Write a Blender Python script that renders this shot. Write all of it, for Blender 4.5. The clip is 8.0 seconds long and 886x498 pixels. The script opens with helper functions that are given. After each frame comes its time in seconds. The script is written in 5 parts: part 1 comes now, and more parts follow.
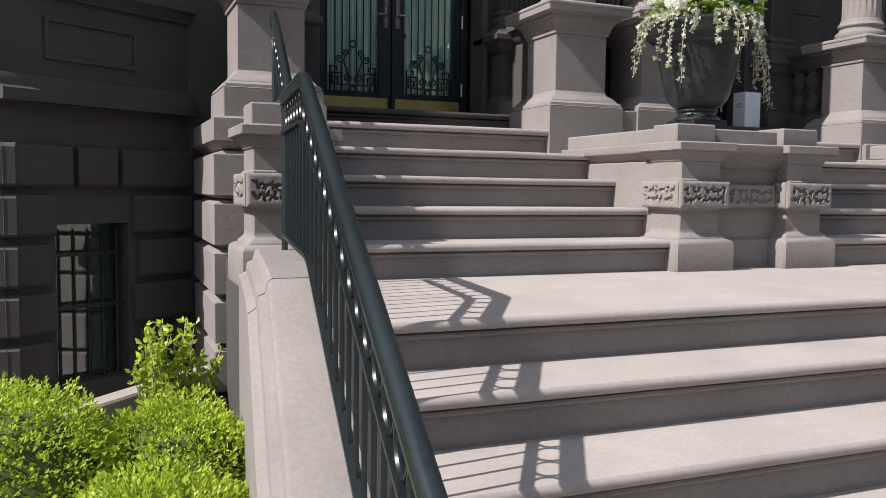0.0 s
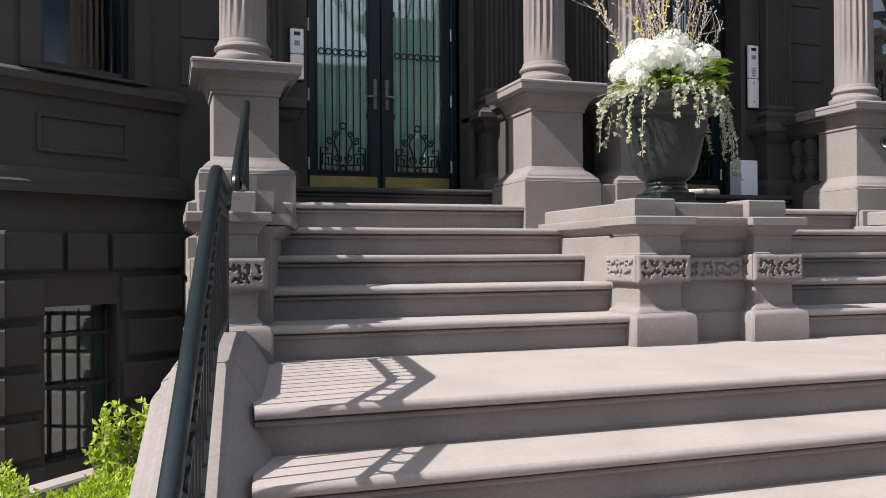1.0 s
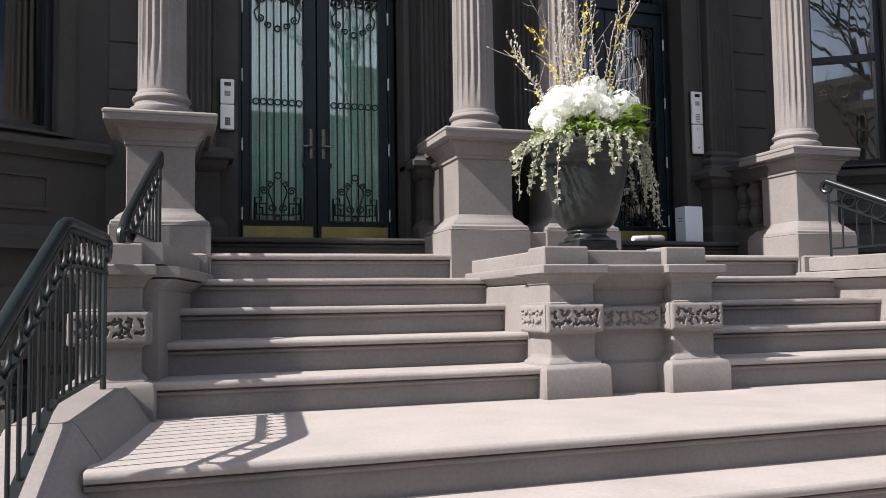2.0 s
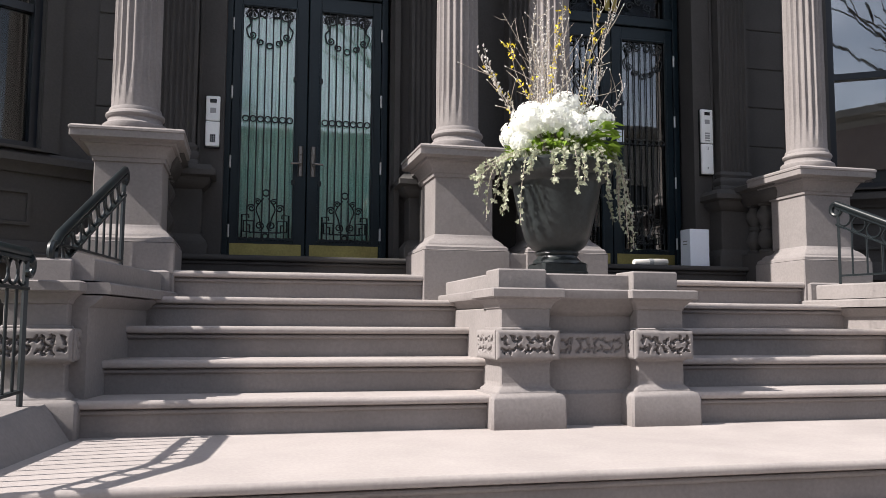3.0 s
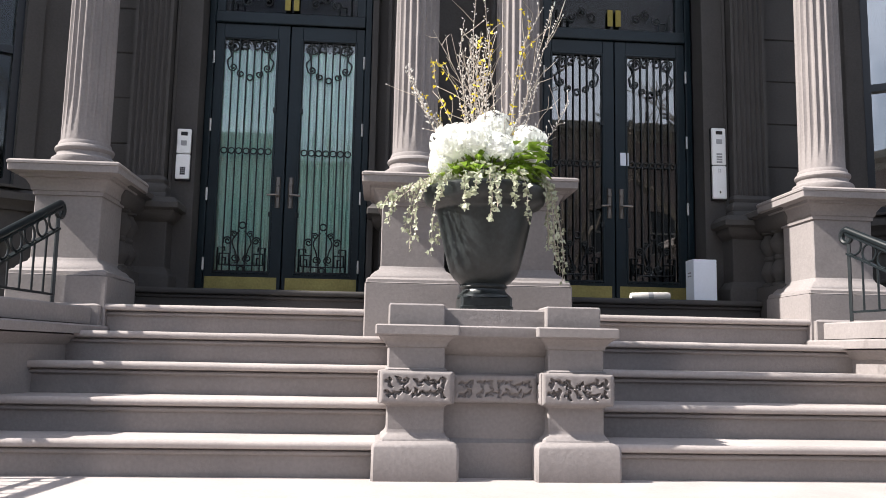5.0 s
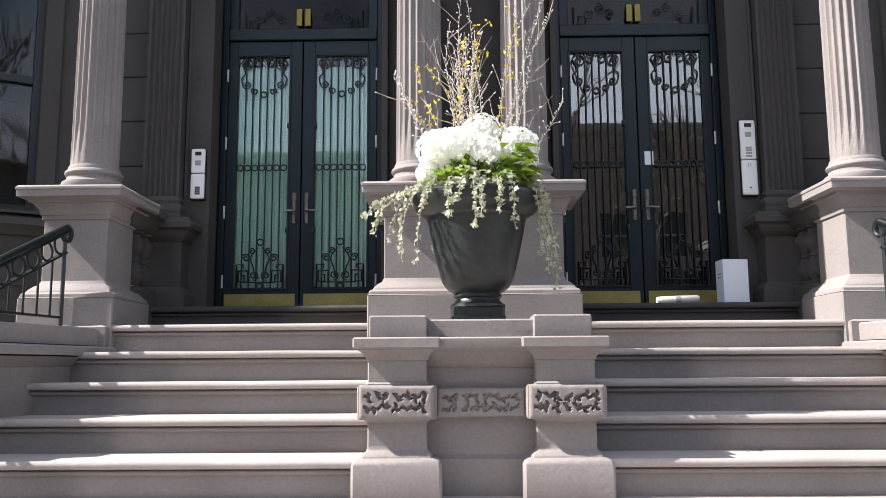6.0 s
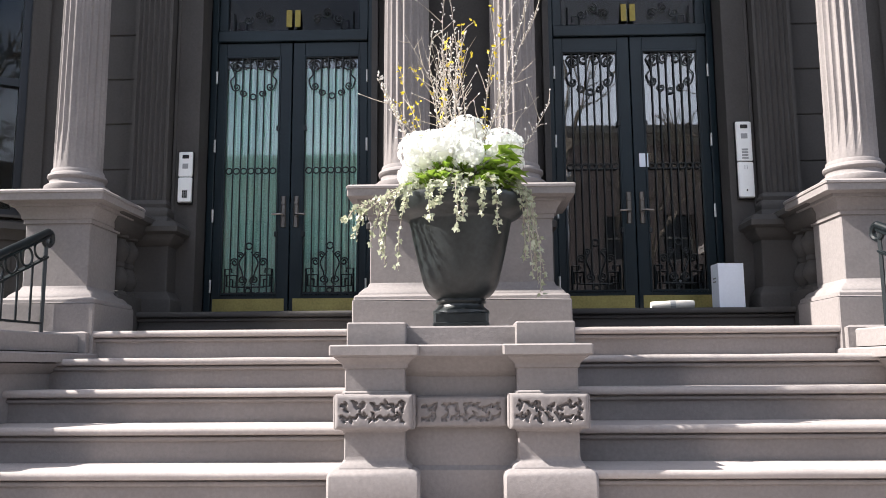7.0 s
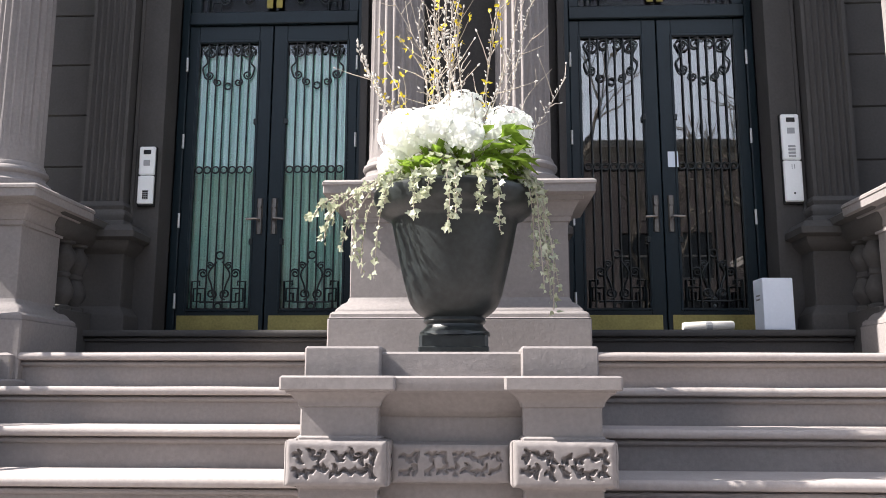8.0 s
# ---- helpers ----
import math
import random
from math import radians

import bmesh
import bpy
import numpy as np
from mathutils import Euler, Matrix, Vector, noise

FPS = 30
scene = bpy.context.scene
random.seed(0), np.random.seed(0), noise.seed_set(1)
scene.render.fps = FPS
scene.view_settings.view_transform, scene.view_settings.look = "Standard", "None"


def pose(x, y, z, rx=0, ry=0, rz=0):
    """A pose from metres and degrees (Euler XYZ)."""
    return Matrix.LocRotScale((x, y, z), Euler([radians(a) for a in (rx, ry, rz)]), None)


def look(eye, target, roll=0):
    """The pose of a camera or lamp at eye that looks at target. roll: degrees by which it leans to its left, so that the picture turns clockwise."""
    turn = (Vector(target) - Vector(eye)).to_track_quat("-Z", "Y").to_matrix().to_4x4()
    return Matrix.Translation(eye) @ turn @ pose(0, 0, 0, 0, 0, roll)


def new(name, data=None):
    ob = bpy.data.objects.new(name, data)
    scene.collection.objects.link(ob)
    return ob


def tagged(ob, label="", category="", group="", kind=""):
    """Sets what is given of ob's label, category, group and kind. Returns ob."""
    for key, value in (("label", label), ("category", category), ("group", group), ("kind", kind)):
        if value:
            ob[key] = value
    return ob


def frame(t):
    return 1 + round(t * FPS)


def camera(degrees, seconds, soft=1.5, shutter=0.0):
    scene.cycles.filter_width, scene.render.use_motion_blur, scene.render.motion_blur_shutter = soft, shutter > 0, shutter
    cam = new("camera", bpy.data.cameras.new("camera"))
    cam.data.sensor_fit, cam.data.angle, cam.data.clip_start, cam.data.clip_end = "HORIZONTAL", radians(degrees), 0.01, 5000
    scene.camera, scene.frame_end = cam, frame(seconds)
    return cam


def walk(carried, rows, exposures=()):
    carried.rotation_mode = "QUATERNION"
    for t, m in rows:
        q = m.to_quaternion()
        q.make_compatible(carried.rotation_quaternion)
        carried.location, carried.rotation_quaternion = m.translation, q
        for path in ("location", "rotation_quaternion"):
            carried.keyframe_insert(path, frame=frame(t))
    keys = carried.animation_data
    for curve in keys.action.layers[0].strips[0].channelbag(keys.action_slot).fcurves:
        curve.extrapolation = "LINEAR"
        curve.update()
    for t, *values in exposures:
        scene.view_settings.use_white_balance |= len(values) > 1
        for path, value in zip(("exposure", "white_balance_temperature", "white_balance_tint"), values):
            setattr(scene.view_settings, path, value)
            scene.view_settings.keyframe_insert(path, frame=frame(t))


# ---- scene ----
cam = camera(56.0, 8.0, soft=0.6)
PATH = [
    (0, (-3.621, -3.915, 0.453), (-2.866, -2.069, 0.311), 0.69),
    (0.5, (-3.344, -3.986, 0.478), (-2.645, -2.113, 0.436), -2.65),
    (1, (-3.100, -4.185, 0.520), (-2.478, -2.284, 0.538), -0.39),
    (1.5, (-2.847, -4.242, 0.529), (-2.179, -2.359, 0.612), -1.24),
    (3, (-1.887, -4.256, 0.546), (-1.421, -2.320, 0.727), 0.30),
    (3.5, (-1.553, -4.183, 0.561), (-1.103, -2.245, 0.763), -0.64),
    (4, (-1.250, -4.141, 0.586), (-0.844, -2.195, 0.807), -3.09),
    (4.5, (-0.901, -4.151, 0.586), (-0.666, -2.176, 0.796), 1.88),
    (5, (-0.595, -4.108, 0.594), (-0.443, -2.130, 0.849), 1.06),
    (6.5, (0.010, -3.934, 0.608), (-0.064, -1.956, 0.892), -0.33),
    (7, (0.027, -3.865, 0.627), (-0.027, -1.886, 0.915), -0.38),
    (7.5, (0.035, -3.449, 0.664), (-0.022, -1.472, 0.963), 0.04),
    (8, (0.102, -2.999, 0.698), (0.018, -1.029, 1.030), 0.13),
]
walk(cam, [(t, look(eye, target, roll)) for t, eye, target, roll in PATH], exposures=[(0.0, 0.60, 6480, 12), (1.5, 0.81, 6480, 12), (3.0, 0.91, 6480, 12), (4.5, 1.26, 6480, 12), (6.5, 1.53, 6480, 12), (8.0, 1.62, 6480, 12)])

# ---- world and sun ----
SUN_DIR = Vector((-1.0, -0.125, 0.97)).normalized()
world = bpy.data.worlds.new("sky")
scene.world = world
world.use_nodes = True
wn = world.node_tree.nodes
sky = wn.new("ShaderNodeTexSky")
sky.sky_type = "NISHITA"
sky.sun_disc = False
sky.sun_elevation = math.asin(SUN_DIR.z)
sky.sun_rotation = math.atan2(SUN_DIR.x, SUN_DIR.y)
sky.dust_density = 3.0
wn["Background"].inputs["Strength"].default_value = 0.063
wl = world.node_tree.links
# broken white cloud over the whole sky
coord, cloud, cover, veil = wn.new("ShaderNodeTexCoord"), wn.new("ShaderNodeTexNoise"), wn.new("ShaderNodeMapRange"), wn.new("ShaderNodeMix")
cloud.inputs["Scale"].default_value, cloud.inputs["Detail"].default_value, cloud.inputs["Roughness"].default_value = 2.6, 7.0, 0.55
cover.inputs["From Min"].default_value, cover.inputs["From Max"].default_value = 0.42, 0.60
veil.data_type = "RGBA"
veil.inputs["B"].default_value = (9.0, 9.8, 11.4, 1)
wl.new(coord.outputs["Generated"], cloud.inputs["Vector"])
wl.new(cloud.outputs["Fac"], cover.inputs["Value"])
wl.new(cover.outputs[0], veil.inputs["Factor"])
wl.new(sky.outputs[0], veil.inputs["A"])
wl.new(veil.outputs["Result"], wn["Background"].inputs["Color"])
sun = new("sun", bpy.data.lights.new("sun", "SUN"))
sun.data.energy = 5.0
sun.data.angle = radians(0.53)
sun.data.color = (1.0, 0.94, 0.87)
sun.matrix_world = look((0, 0, 30), Vector((0, 0, 30)) - SUN_DIR)

# ---- materials ----


def mat(name, base, rough=0.7, metal=0.0, var=0.12, grain=60.0, stain=2.5, bump=0.25, bump_scale=120.0, dist=0.003, spec=0.5, obj_var=0.0, alt=None, weather=0.0):
    """A procedural surface with fine grain, broad stains and relief, in object metres."""
    m = bpy.data.materials.new(name)
    m.use_nodes = True
    nt = m.node_tree
    n, ln = nt.nodes, nt.links
    b = n["Principled BSDF"]
    b.inputs["Roughness"].default_value, b.inputs["Metallic"].default_value = rough, metal
    b.inputs["Specular IOR Level"].default_value = spec
    geo = n.new("ShaderNodeNewGeometry")

    def noise_tex(scale, detail=4.0):
        t = n.new("ShaderNodeTexNoise")
        t.inputs["Scale"].default_value, t.inputs["Detail"].default_value = scale, detail
        ln.new(geo.outputs["Position"], t.inputs["Vector"])
        return t

    fine, broad = noise_tex(grain), noise_tex(stain, 6.0)
    add = n.new("ShaderNodeMath")
    add.operation = "ADD"
    ln.new(fine.outputs["Fac"], add.inputs[0])
    ln.new(broad.outputs["Fac"], add.inputs[1])
    if obj_var:
        info = n.new("ShaderNodeObjectInfo")
        mul = n.new("ShaderNodeMath")
        mul.operation = "MULTIPLY_ADD"
        mul.inputs[1].default_value = obj_var
        ln.new(info.outputs["Random"], mul.inputs[0])
        ln.new(add.outputs[0], mul.inputs[2])
        add = mul
    rng = n.new("ShaderNodeMapRange")
    rng.inputs["From Min"].default_value, rng.inputs["From Max"].default_value = 0.6, 1.4 + obj_var
    ln.new(add.outputs[0], rng.inputs["Value"])
    mix = n.new("ShaderNodeMix")
    mix.data_type = "RGBA"
    lo = [c * (1 - var) for c in base]
    hi = [min(1, c * (1 + var)) for c in base] if alt is None else list(alt)
    mix.inputs["A"].default_value, mix.inputs["B"].default_value = (*lo, 1), (*hi, 1)
    ln.new(rng.outputs[0], mix.inputs["Factor"])
    out = mix.outputs["Result"]
    if weather:
        st = noise_tex(0.9, 8.0)
        st.inputs["Roughness"].default_value = 0.7
        ramp = n.new("ShaderNodeValToRGB")
        ramp.color_ramp.elements[0].position, ramp.color_ramp.elements[1].position = 0.45, 0.68
        ln.new(st.outputs["Fac"], ramp.inputs[0])
        mx = n.new("ShaderNodeMix")
        mx.data_type = "RGBA"
        sc = n.new("ShaderNodeMath")
        sc.operation = "MULTIPLY"
        sc.inputs[1].default_value = weather
        ln.new(ramp.outputs[0], sc.inputs[0])
        ln.new(sc.outputs[0], mx.inputs["Factor"])
        ln.new(out, mx.inputs["A"])
        mx.inputs["B"].default_value = (*[c * 0.62 for c in base], 1)
        out = mx.outputs["Result"]
    ln.new(out, b.inputs["Base Color"])
    if bump:
        rel = noise_tex(bump_scale, 9.0)
        rel.inputs["Roughness"].default_value = 0.68
        bp = n.new("ShaderNodeBump")
        bp.inputs["Strength"].default_value, bp.inputs["Distance"].default_value = bump, dist
        ln.new(rel.outputs["Fac"], bp.inputs["Height"])
        ln.new(bp.outputs[0], b.inputs["Normal"])
    return m


def leafy(m, share=0.35):
    """Let some light through a leaf or petal."""
    n, ln = m.node_tree.nodes, m.node_tree.links
    b = n["Principled BSDF"]
    tl, mx = n.new("ShaderNodeBsdfTranslucent"), n.new("ShaderNodeMixShader")
    ln.new(b.inputs["Base Color"].links[0].from_socket, tl.inputs["Color"])
    mx.inputs[0].default_value = share
    ln.new(b.outputs[0], mx.inputs[1])
    ln.new(tl.outputs[0], mx.inputs[2])
    ln.new(mx.outputs[0], n["Material Output"].inputs[0])
    return m


def glass(name, tint, gloss):
    """Clear glass; gloss: the share mirrored by each face seen head on, rising to all of it at a grazing angle."""
    m = bpy.data.materials.new(name)
    m.use_nodes = True
    n, ln = m.node_tree.nodes, m.node_tree.links
    n.remove(n["Principled BSDF"])
    tr, gl, lw, mx = n.new("ShaderNodeBsdfTransparent"), n.new("ShaderNodeBsdfGlossy"), n.new("ShaderNodeLayerWeight"), n.new("ShaderNodeMixShader")
    tr.inputs["Color"].default_value = (*tint, 1)
    gl.inputs["Roughness"].default_value = 0.012
    lw.inputs["Blend"].default_value = 0.5
    power, rise = n.new("ShaderNodeMath"), n.new("ShaderNodeMath")
    power.operation, rise.operation = "POWER", "MULTIPLY_ADD"
    power.inputs[1].default_value = 4.0
    rise.inputs[1].default_value, rise.inputs[2].default_value = 1.0 - gloss, gloss
    wave = n.new("ShaderNodeTexNoise")
    wave.inputs["Scale"].default_value = 1.6
    bp = n.new("ShaderNodeBump")
    bp.inputs["Strength"].default_value, bp.inputs["Distance"].default_value = 0.06, 0.02
    ln.new(wave.outputs["Fac"], bp.inputs["Height"])
    ln.new(bp.outputs[0], gl.inputs["Normal"])
    ln.new(lw.outputs["Facing"], power.inputs[0])
    ln.new(power.outputs[0], rise.inputs[0])
    ln.new(rise.outputs[0], mx.inputs[0])
    ln.new(tr.outputs[0], mx.inputs[1])
    ln.new(gl.outputs[0], mx.inputs[2])
    ln.new(mx.outputs[0], n["Material Output"].inputs[0])
    return m


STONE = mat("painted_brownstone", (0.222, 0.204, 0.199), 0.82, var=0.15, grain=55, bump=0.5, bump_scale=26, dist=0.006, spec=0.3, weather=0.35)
# brownstone made paler, so the colour itself carries the sunlit look
STONE_LIT = mat("brownstone_lit_tone", (0.352, 0.318, 0.304), 0.8, var=0.15, grain=60, bump=0.35, bump_scale=34, dist=0.005, spec=0.3, obj_var=0.15, weather=0.32)
# the same brownstone, darkened so the colour carries the house front's shade
STONE_SHADED = mat("brownstone_shade_tone", (0.067, 0.064, 0.062), 0.85, var=0.16, bump=0.45, bump_scale=80, dist=0.004, spec=0.3, weather=0.3)
IRON = mat("painted_iron", (0.008, 0.012, 0.014), 0.35, var=0.4, grain=90, bump=0.12, bump_scale=160, dist=0.001)
RAIL = mat("green_black_rail_paint", (0.009, 0.015, 0.018), 0.32, var=0.35, grain=70, bump=0.15, bump_scale=150, dist=0.001, alt=(0.015, 0.025, 0.029))
DOOR = mat("dark_blue_door_paint", (0.010, 0.019, 0.025), 0.32, spec=0.3, var=0.25, grain=50, bump=0.06, bump_scale=200, dist=0.0006)
WINPAINT = mat("black_window_paint", (0.008, 0.012, 0.018), 0.3, var=0.3, bump=0.05)
BRASS = mat("worn_brass_plate", (0.33, 0.29, 0.11), 0.42, metal=0.75, var=0.3, stain=6, bump=0.05)
STEEL = mat("satin_nickel", (0.20, 0.185, 0.17), 0.32, metal=1.0, var=0.15, bump=0.03)
PALESTEEL = mat("pale_hinge_steel", (0.62, 0.63, 0.62), 0.5, metal=0.3, var=0.1, bump=0.02)
WHITEPL = mat("white_enamel_panel", (0.78, 0.80, 0.80), 0.35, var=0.04, bump=0.02)
GREYPL = mat("grey_plastic", (0.30, 0.31, 0.32), 0.4, var=0.1, bump=0.02)
BLACKPL = mat("black_plastic", (0.012, 0.012, 0.013), 0.25, var=0.2, bump=0.02)
CARTON = mat("white_carton", (0.72, 0.78, 0.87), 0.6, var=0.04, bump=0.05)
INK = mat("grey_print", (0.22, 0.23, 0.26), 0.6, var=0.1, bump=0)
GOLD = mat("gilt_paint", (0.22, 0.17, 0.045), 0.35, metal=0.8, var=0.2, bump=0.02)
NEWS = mat("newsprint", (0.60, 0.58, 0.54), 0.8, var=0.15, grain=180, bump=0.05)
POT = mat("dark_glazed_pot", (0.014, 0.018, 0.0185), 0.36, var=0.5, grain=40, stain=7, bump=0.25, bump_scale=60, dist=0.002, alt=(0.026, 0.032, 0.033))
SOIL = mat("potting_soil", (0.035, 0.025, 0.018), 0.95, var=0.4, bump=0.8, bump_scale=150, dist=0.01)
PETAL = leafy(mat("white_petal", (0.90, 0.91, 0.87), 0.6, var=0.03, grain=150, bump=0.03), 0.5)
LEAF = leafy(mat("fresh_green_leaf", (0.14, 0.26, 0.03), 0.45, var=0.4, grain=40, bump=0.1, alt=(0.30, 0.44, 0.06)))
IVY = leafy(mat("variegated_ivy_leaf", (0.28, 0.34, 0.18), 0.5, var=0.4, grain=60, bump=0.1, alt=(0.66, 0.68, 0.52)))
BOX = leafy(mat("boxwood_leaf", (0.32, 0.48, 0.03), 0.42, var=0.5, grain=25, bump=0.1, alt=(0.62, 0.78, 0.09)), 0.5)
# dark core colour stands for the shade deep among the leaves
INNER = mat("boxwood_inner_shade", (0.06, 0.085, 0.018), 0.9, var=0.5, bump=0.5)
TWIG = mat("grey_brown_twig", (0.34, 0.30, 0.25), 0.75, var=0.3, bump=0.2)
BUD = mat("silver_willow_bud", (0.52, 0.50, 0.47), 0.8, var=0.1, bump=0.2)
YELLOW = mat("yellow_forsythia", (0.70, 0.56, 0.03), 0.6, var=0.2, bump=0)
CURTAIN = mat("sheer_pale_green_curtain", (0.56, 0.78, 0.72), 0.85, var=0.03, grain=220, bump=0.1)
DARK = mat("dark_room_lining", (0.06, 0.05, 0.045), 0.8, var=0.2, bump=0.1)
PAVE = mat("concrete_flags", (0.36, 0.35, 0.33), 0.85, var=0.15, bump=0.4, bump_scale=140, weather=0.3)
ROADM = mat("asphalt", (0.05, 0.05, 0.052), 0.9, var=0.25, bump=0.7, bump_scale=200, dist=0.006)
EARTH = mat("garden_soil", (0.06, 0.045, 0.032), 0.95, var=0.4, bump=0.9, bump_scale=60, dist=0.02)
FARSTONE = mat("pale_stone_front", (0.27, 0.25, 0.22), 0.85, var=0.15, weather=0.3)
FARBRICK = mat("red_brick_front", (0.21, 0.165, 0.145), 0.85, var=0.2, weather=0.2)
BARK = mat("street_tree_bark", (0.10, 0.085, 0.07), 0.9, var=0.3, bump=0.8, bump_scale=30, dist=0.02)
GLASS_L = glass("door_glass_tinted", (0.96, 1.0, 0.99), 0.13)
GLASS_T = glass("transom_glass", (0.4, 0.4, 0.4), 0.025)
GLASS_W = glass("bay_window_glass", (0.5, 0.55, 0.56), 0.38)
GLASS_N = glass("plain_window_glass", (0.5, 0.55, 0.56), 0.05)
GLASS_D = glass("dark_window_glass", (0.55, 0.60, 0.60), 0.21)

# ---- geometry helpers: each gives (vertices, faces) ----


def join(*geos):
    vs, fs = [], []
    for v, f in geos:
        k = len(vs)
        vs += list(v)
        fs += [tuple(i + k for i in q) for q in f]
    return vs, fs


def moved(geo, dx=0.0, dy=0.0, dz=0.0):
    return [(x + dx, y + dy, z + dz) for x, y, z in geo[0]], geo[1]


def turned(geo, m):
    return [tuple(m @ Vector(v)) for v in geo[0]], geo[1]


def loft(rings, cap=True, closed=True):
    """Skin between rings with equal counts of points."""
    n = len(rings[0])
    vs = [tuple(p) for r in rings for p in r]
    fs = []
    for a in range(len(rings) - 1):
        for i in range(n if closed else n - 1):
            j = (i + 1) % n
            fs.append((a * n + i, a * n + j, (a + 1) * n + j, (a + 1) * n + i))
    if cap:
        fs.append(tuple(range(n - 1, -1, -1)))
        fs.append(tuple(range((len(rings) - 1) * n, len(rings) * n)))
    return vs, fs


def block(x0, x1, y0, y1, z0, z1, c=0.006):
    """A box with chamfered edges."""
    c = min(c, (x1 - x0) / 3, (y1 - y0) / 3, (z1 - z0) / 3)
    return rect_lathe([(-c, z0), (0, z0 + c), (0, z1 - c), (-c, z1)], x0, x1, y0, y1, c)


def rect_lathe(profile, x0, x1, y0, y1, c=0.006):
    """A moulding carried round a rectangle; profile: (outward offset, height)."""
    rings = []
    for d, z in profile:
        a0, a1, b0, b1 = x0 - d, x1 + d, y0 - d, y1 + d
        rings.append([(a0 + c, b0, z), (a1 - c, b0, z), (a1, b0 + c, z), (a1, b1 - c, z), (a1 - c, b1, z), (a0 + c, b1, z), (a0, b1 - c, z), (a0, b0 + c, z)])
    return loft(rings)


def lathe(profile, n=32):
    """A turned form; profile: (radius, height)."""
    return loft([[(r * math.cos(2 * math.pi * i / n), r * math.sin(2 * math.pi * i / n), z) for i in range(n)] for r, z in profile])


def tube(path, r, n=6, cap=True):
    """A rod along a path; r: one radius, or one for each point."""
    p = [Vector(q) for q in path]
    rs = [r] * len(p) if isinstance(r, (int, float)) else r
    rings, up = [], None
    for i, q in enumerate(p):
        d = (p[min(i + 1, len(p) - 1)] - p[max(i - 1, 0)]).normalized()
        if up is None:
            up = Vector((0, 0, 1)) if abs(d.z) < 0.9 else Vector((0, 1, 0))
        side = d.cross(up).normalized()
        up = side.cross(d).normalized()
        rings.append([q + side * (rs[i] * math.cos(2 * math.pi * k / n)) + up * (rs[i] * math.sin(2 * math.pi * k / n)) for k in range(n)])
    return loft(rings, cap)


def bar(path, w, h):
    """A flat bar along a path in space, w across and h high, sides upright."""
    p = [Vector(q) for q in path]
    rings = []
    for i, q in enumerate(p):
        d = p[min(i + 1, len(p) - 1)] - p[max(i - 1, 0)]
        s = Vector((d.y, -d.x, 0))
        s = s.normalized() * w / 2 if s.length > 1e-6 else Vector((w / 2, 0, 0))
        u = Vector((0, 0, h / 2))
        rings.append([q - s - u, q + s - u, q + s + u, q - s + u])
    return loft(rings)


def ring(radius, r, n=18, m=6):
    """A ring that stands in the xz plane."""
    vs, fs = [], []
    for i in range(n):
        a = 2 * math.pi * i / n
        for k in range(m):
            b = 2 * math.pi * k / m
            q = radius + r * math.cos(b)
            vs.append((q * math.cos(a), r * math.sin(b), q * math.sin(a)))
    for i in range(n):
        for k in range(m):
            fs.append((i * m + k, i * m + (k + 1) % m, ((i + 1) % n) * m + (k + 1) % m, ((i + 1) % n) * m + k))
    return vs, fs


def mesh_of(name, geo, material, smooth=False):
    me = bpy.data.meshes.new(name)
    me.from_pydata([tuple(v) for v in geo[0]], [], geo[1])
    bm = bmesh.new()
    bm.from_mesh(me)
    bmesh.ops.recalc_face_normals(bm, faces=bm.faces)
    bm.to_mesh(me)
    bm.free()
    me.materials.append(material)
    if smooth:
        me.polygons.foreach_set("use_smooth", [True] * len(me.polygons))
        me.set_sharp_from_angle(angle=radians(38))
    return me


def leaf_mesh(name, geo, material):
    """Loose leaves: no normals to mend."""
    me = bpy.data.meshes.new(name)
    me.from_pydata([tuple(v) for v in geo[0]], [], geo[1])
    me.materials.append(material)
    return me


def part(name, geo, material, parent=None, label="", smooth=False):
    ob = new(name, geo if isinstance(geo, bpy.types.Mesh) else mesh_of(name, geo, material, smooth))
    if parent is not None:
        ob.parent = parent
        ob.matrix_parent_inverse = parent.matrix_basis.inverted()
    return tagged(ob, label)


def thing(name, label, category, at=(0, 0, 0), group="", kind=""):
    ob = new(name)
    ob.empty_display_size = 0.1
    ob.location = at
    return tagged(ob, label, category, group, kind)


def mirrored(geo, s):
    return [(x * s, y, z) for x, y, z in geo[0]], geo[1]

# ---- plan ----
RISE, LAND_Y = 0.177, -1.26
NOSE = [0.01, 0.34, 0.69, 1.01, 1.315]
LOW = [-1.264 - 0.349 * k for k in range(6)]
STREET_Z = -1.08
KINK = -1.04
PORCH_Z = 1.058


def flare(y):
    """Half width of the stairs at a depth: they widen towards the street."""
    return float(np.interp(y, [-2.96, -1.26, -0.6, 0.1, 1.4], [2.98, 2.765, 2.68, 2.60, 2.36]))


def cheek_top(y):
    """Height of the coping beside the stairs."""
    return min(0.172 + 0.031 * y, 0.14 + 0.51 * (y - KINK))


# ---- stoop ----
stoop = thing("stoop", "painted brownstone double stoop with two flights of steps", "stoop", kind="structure")


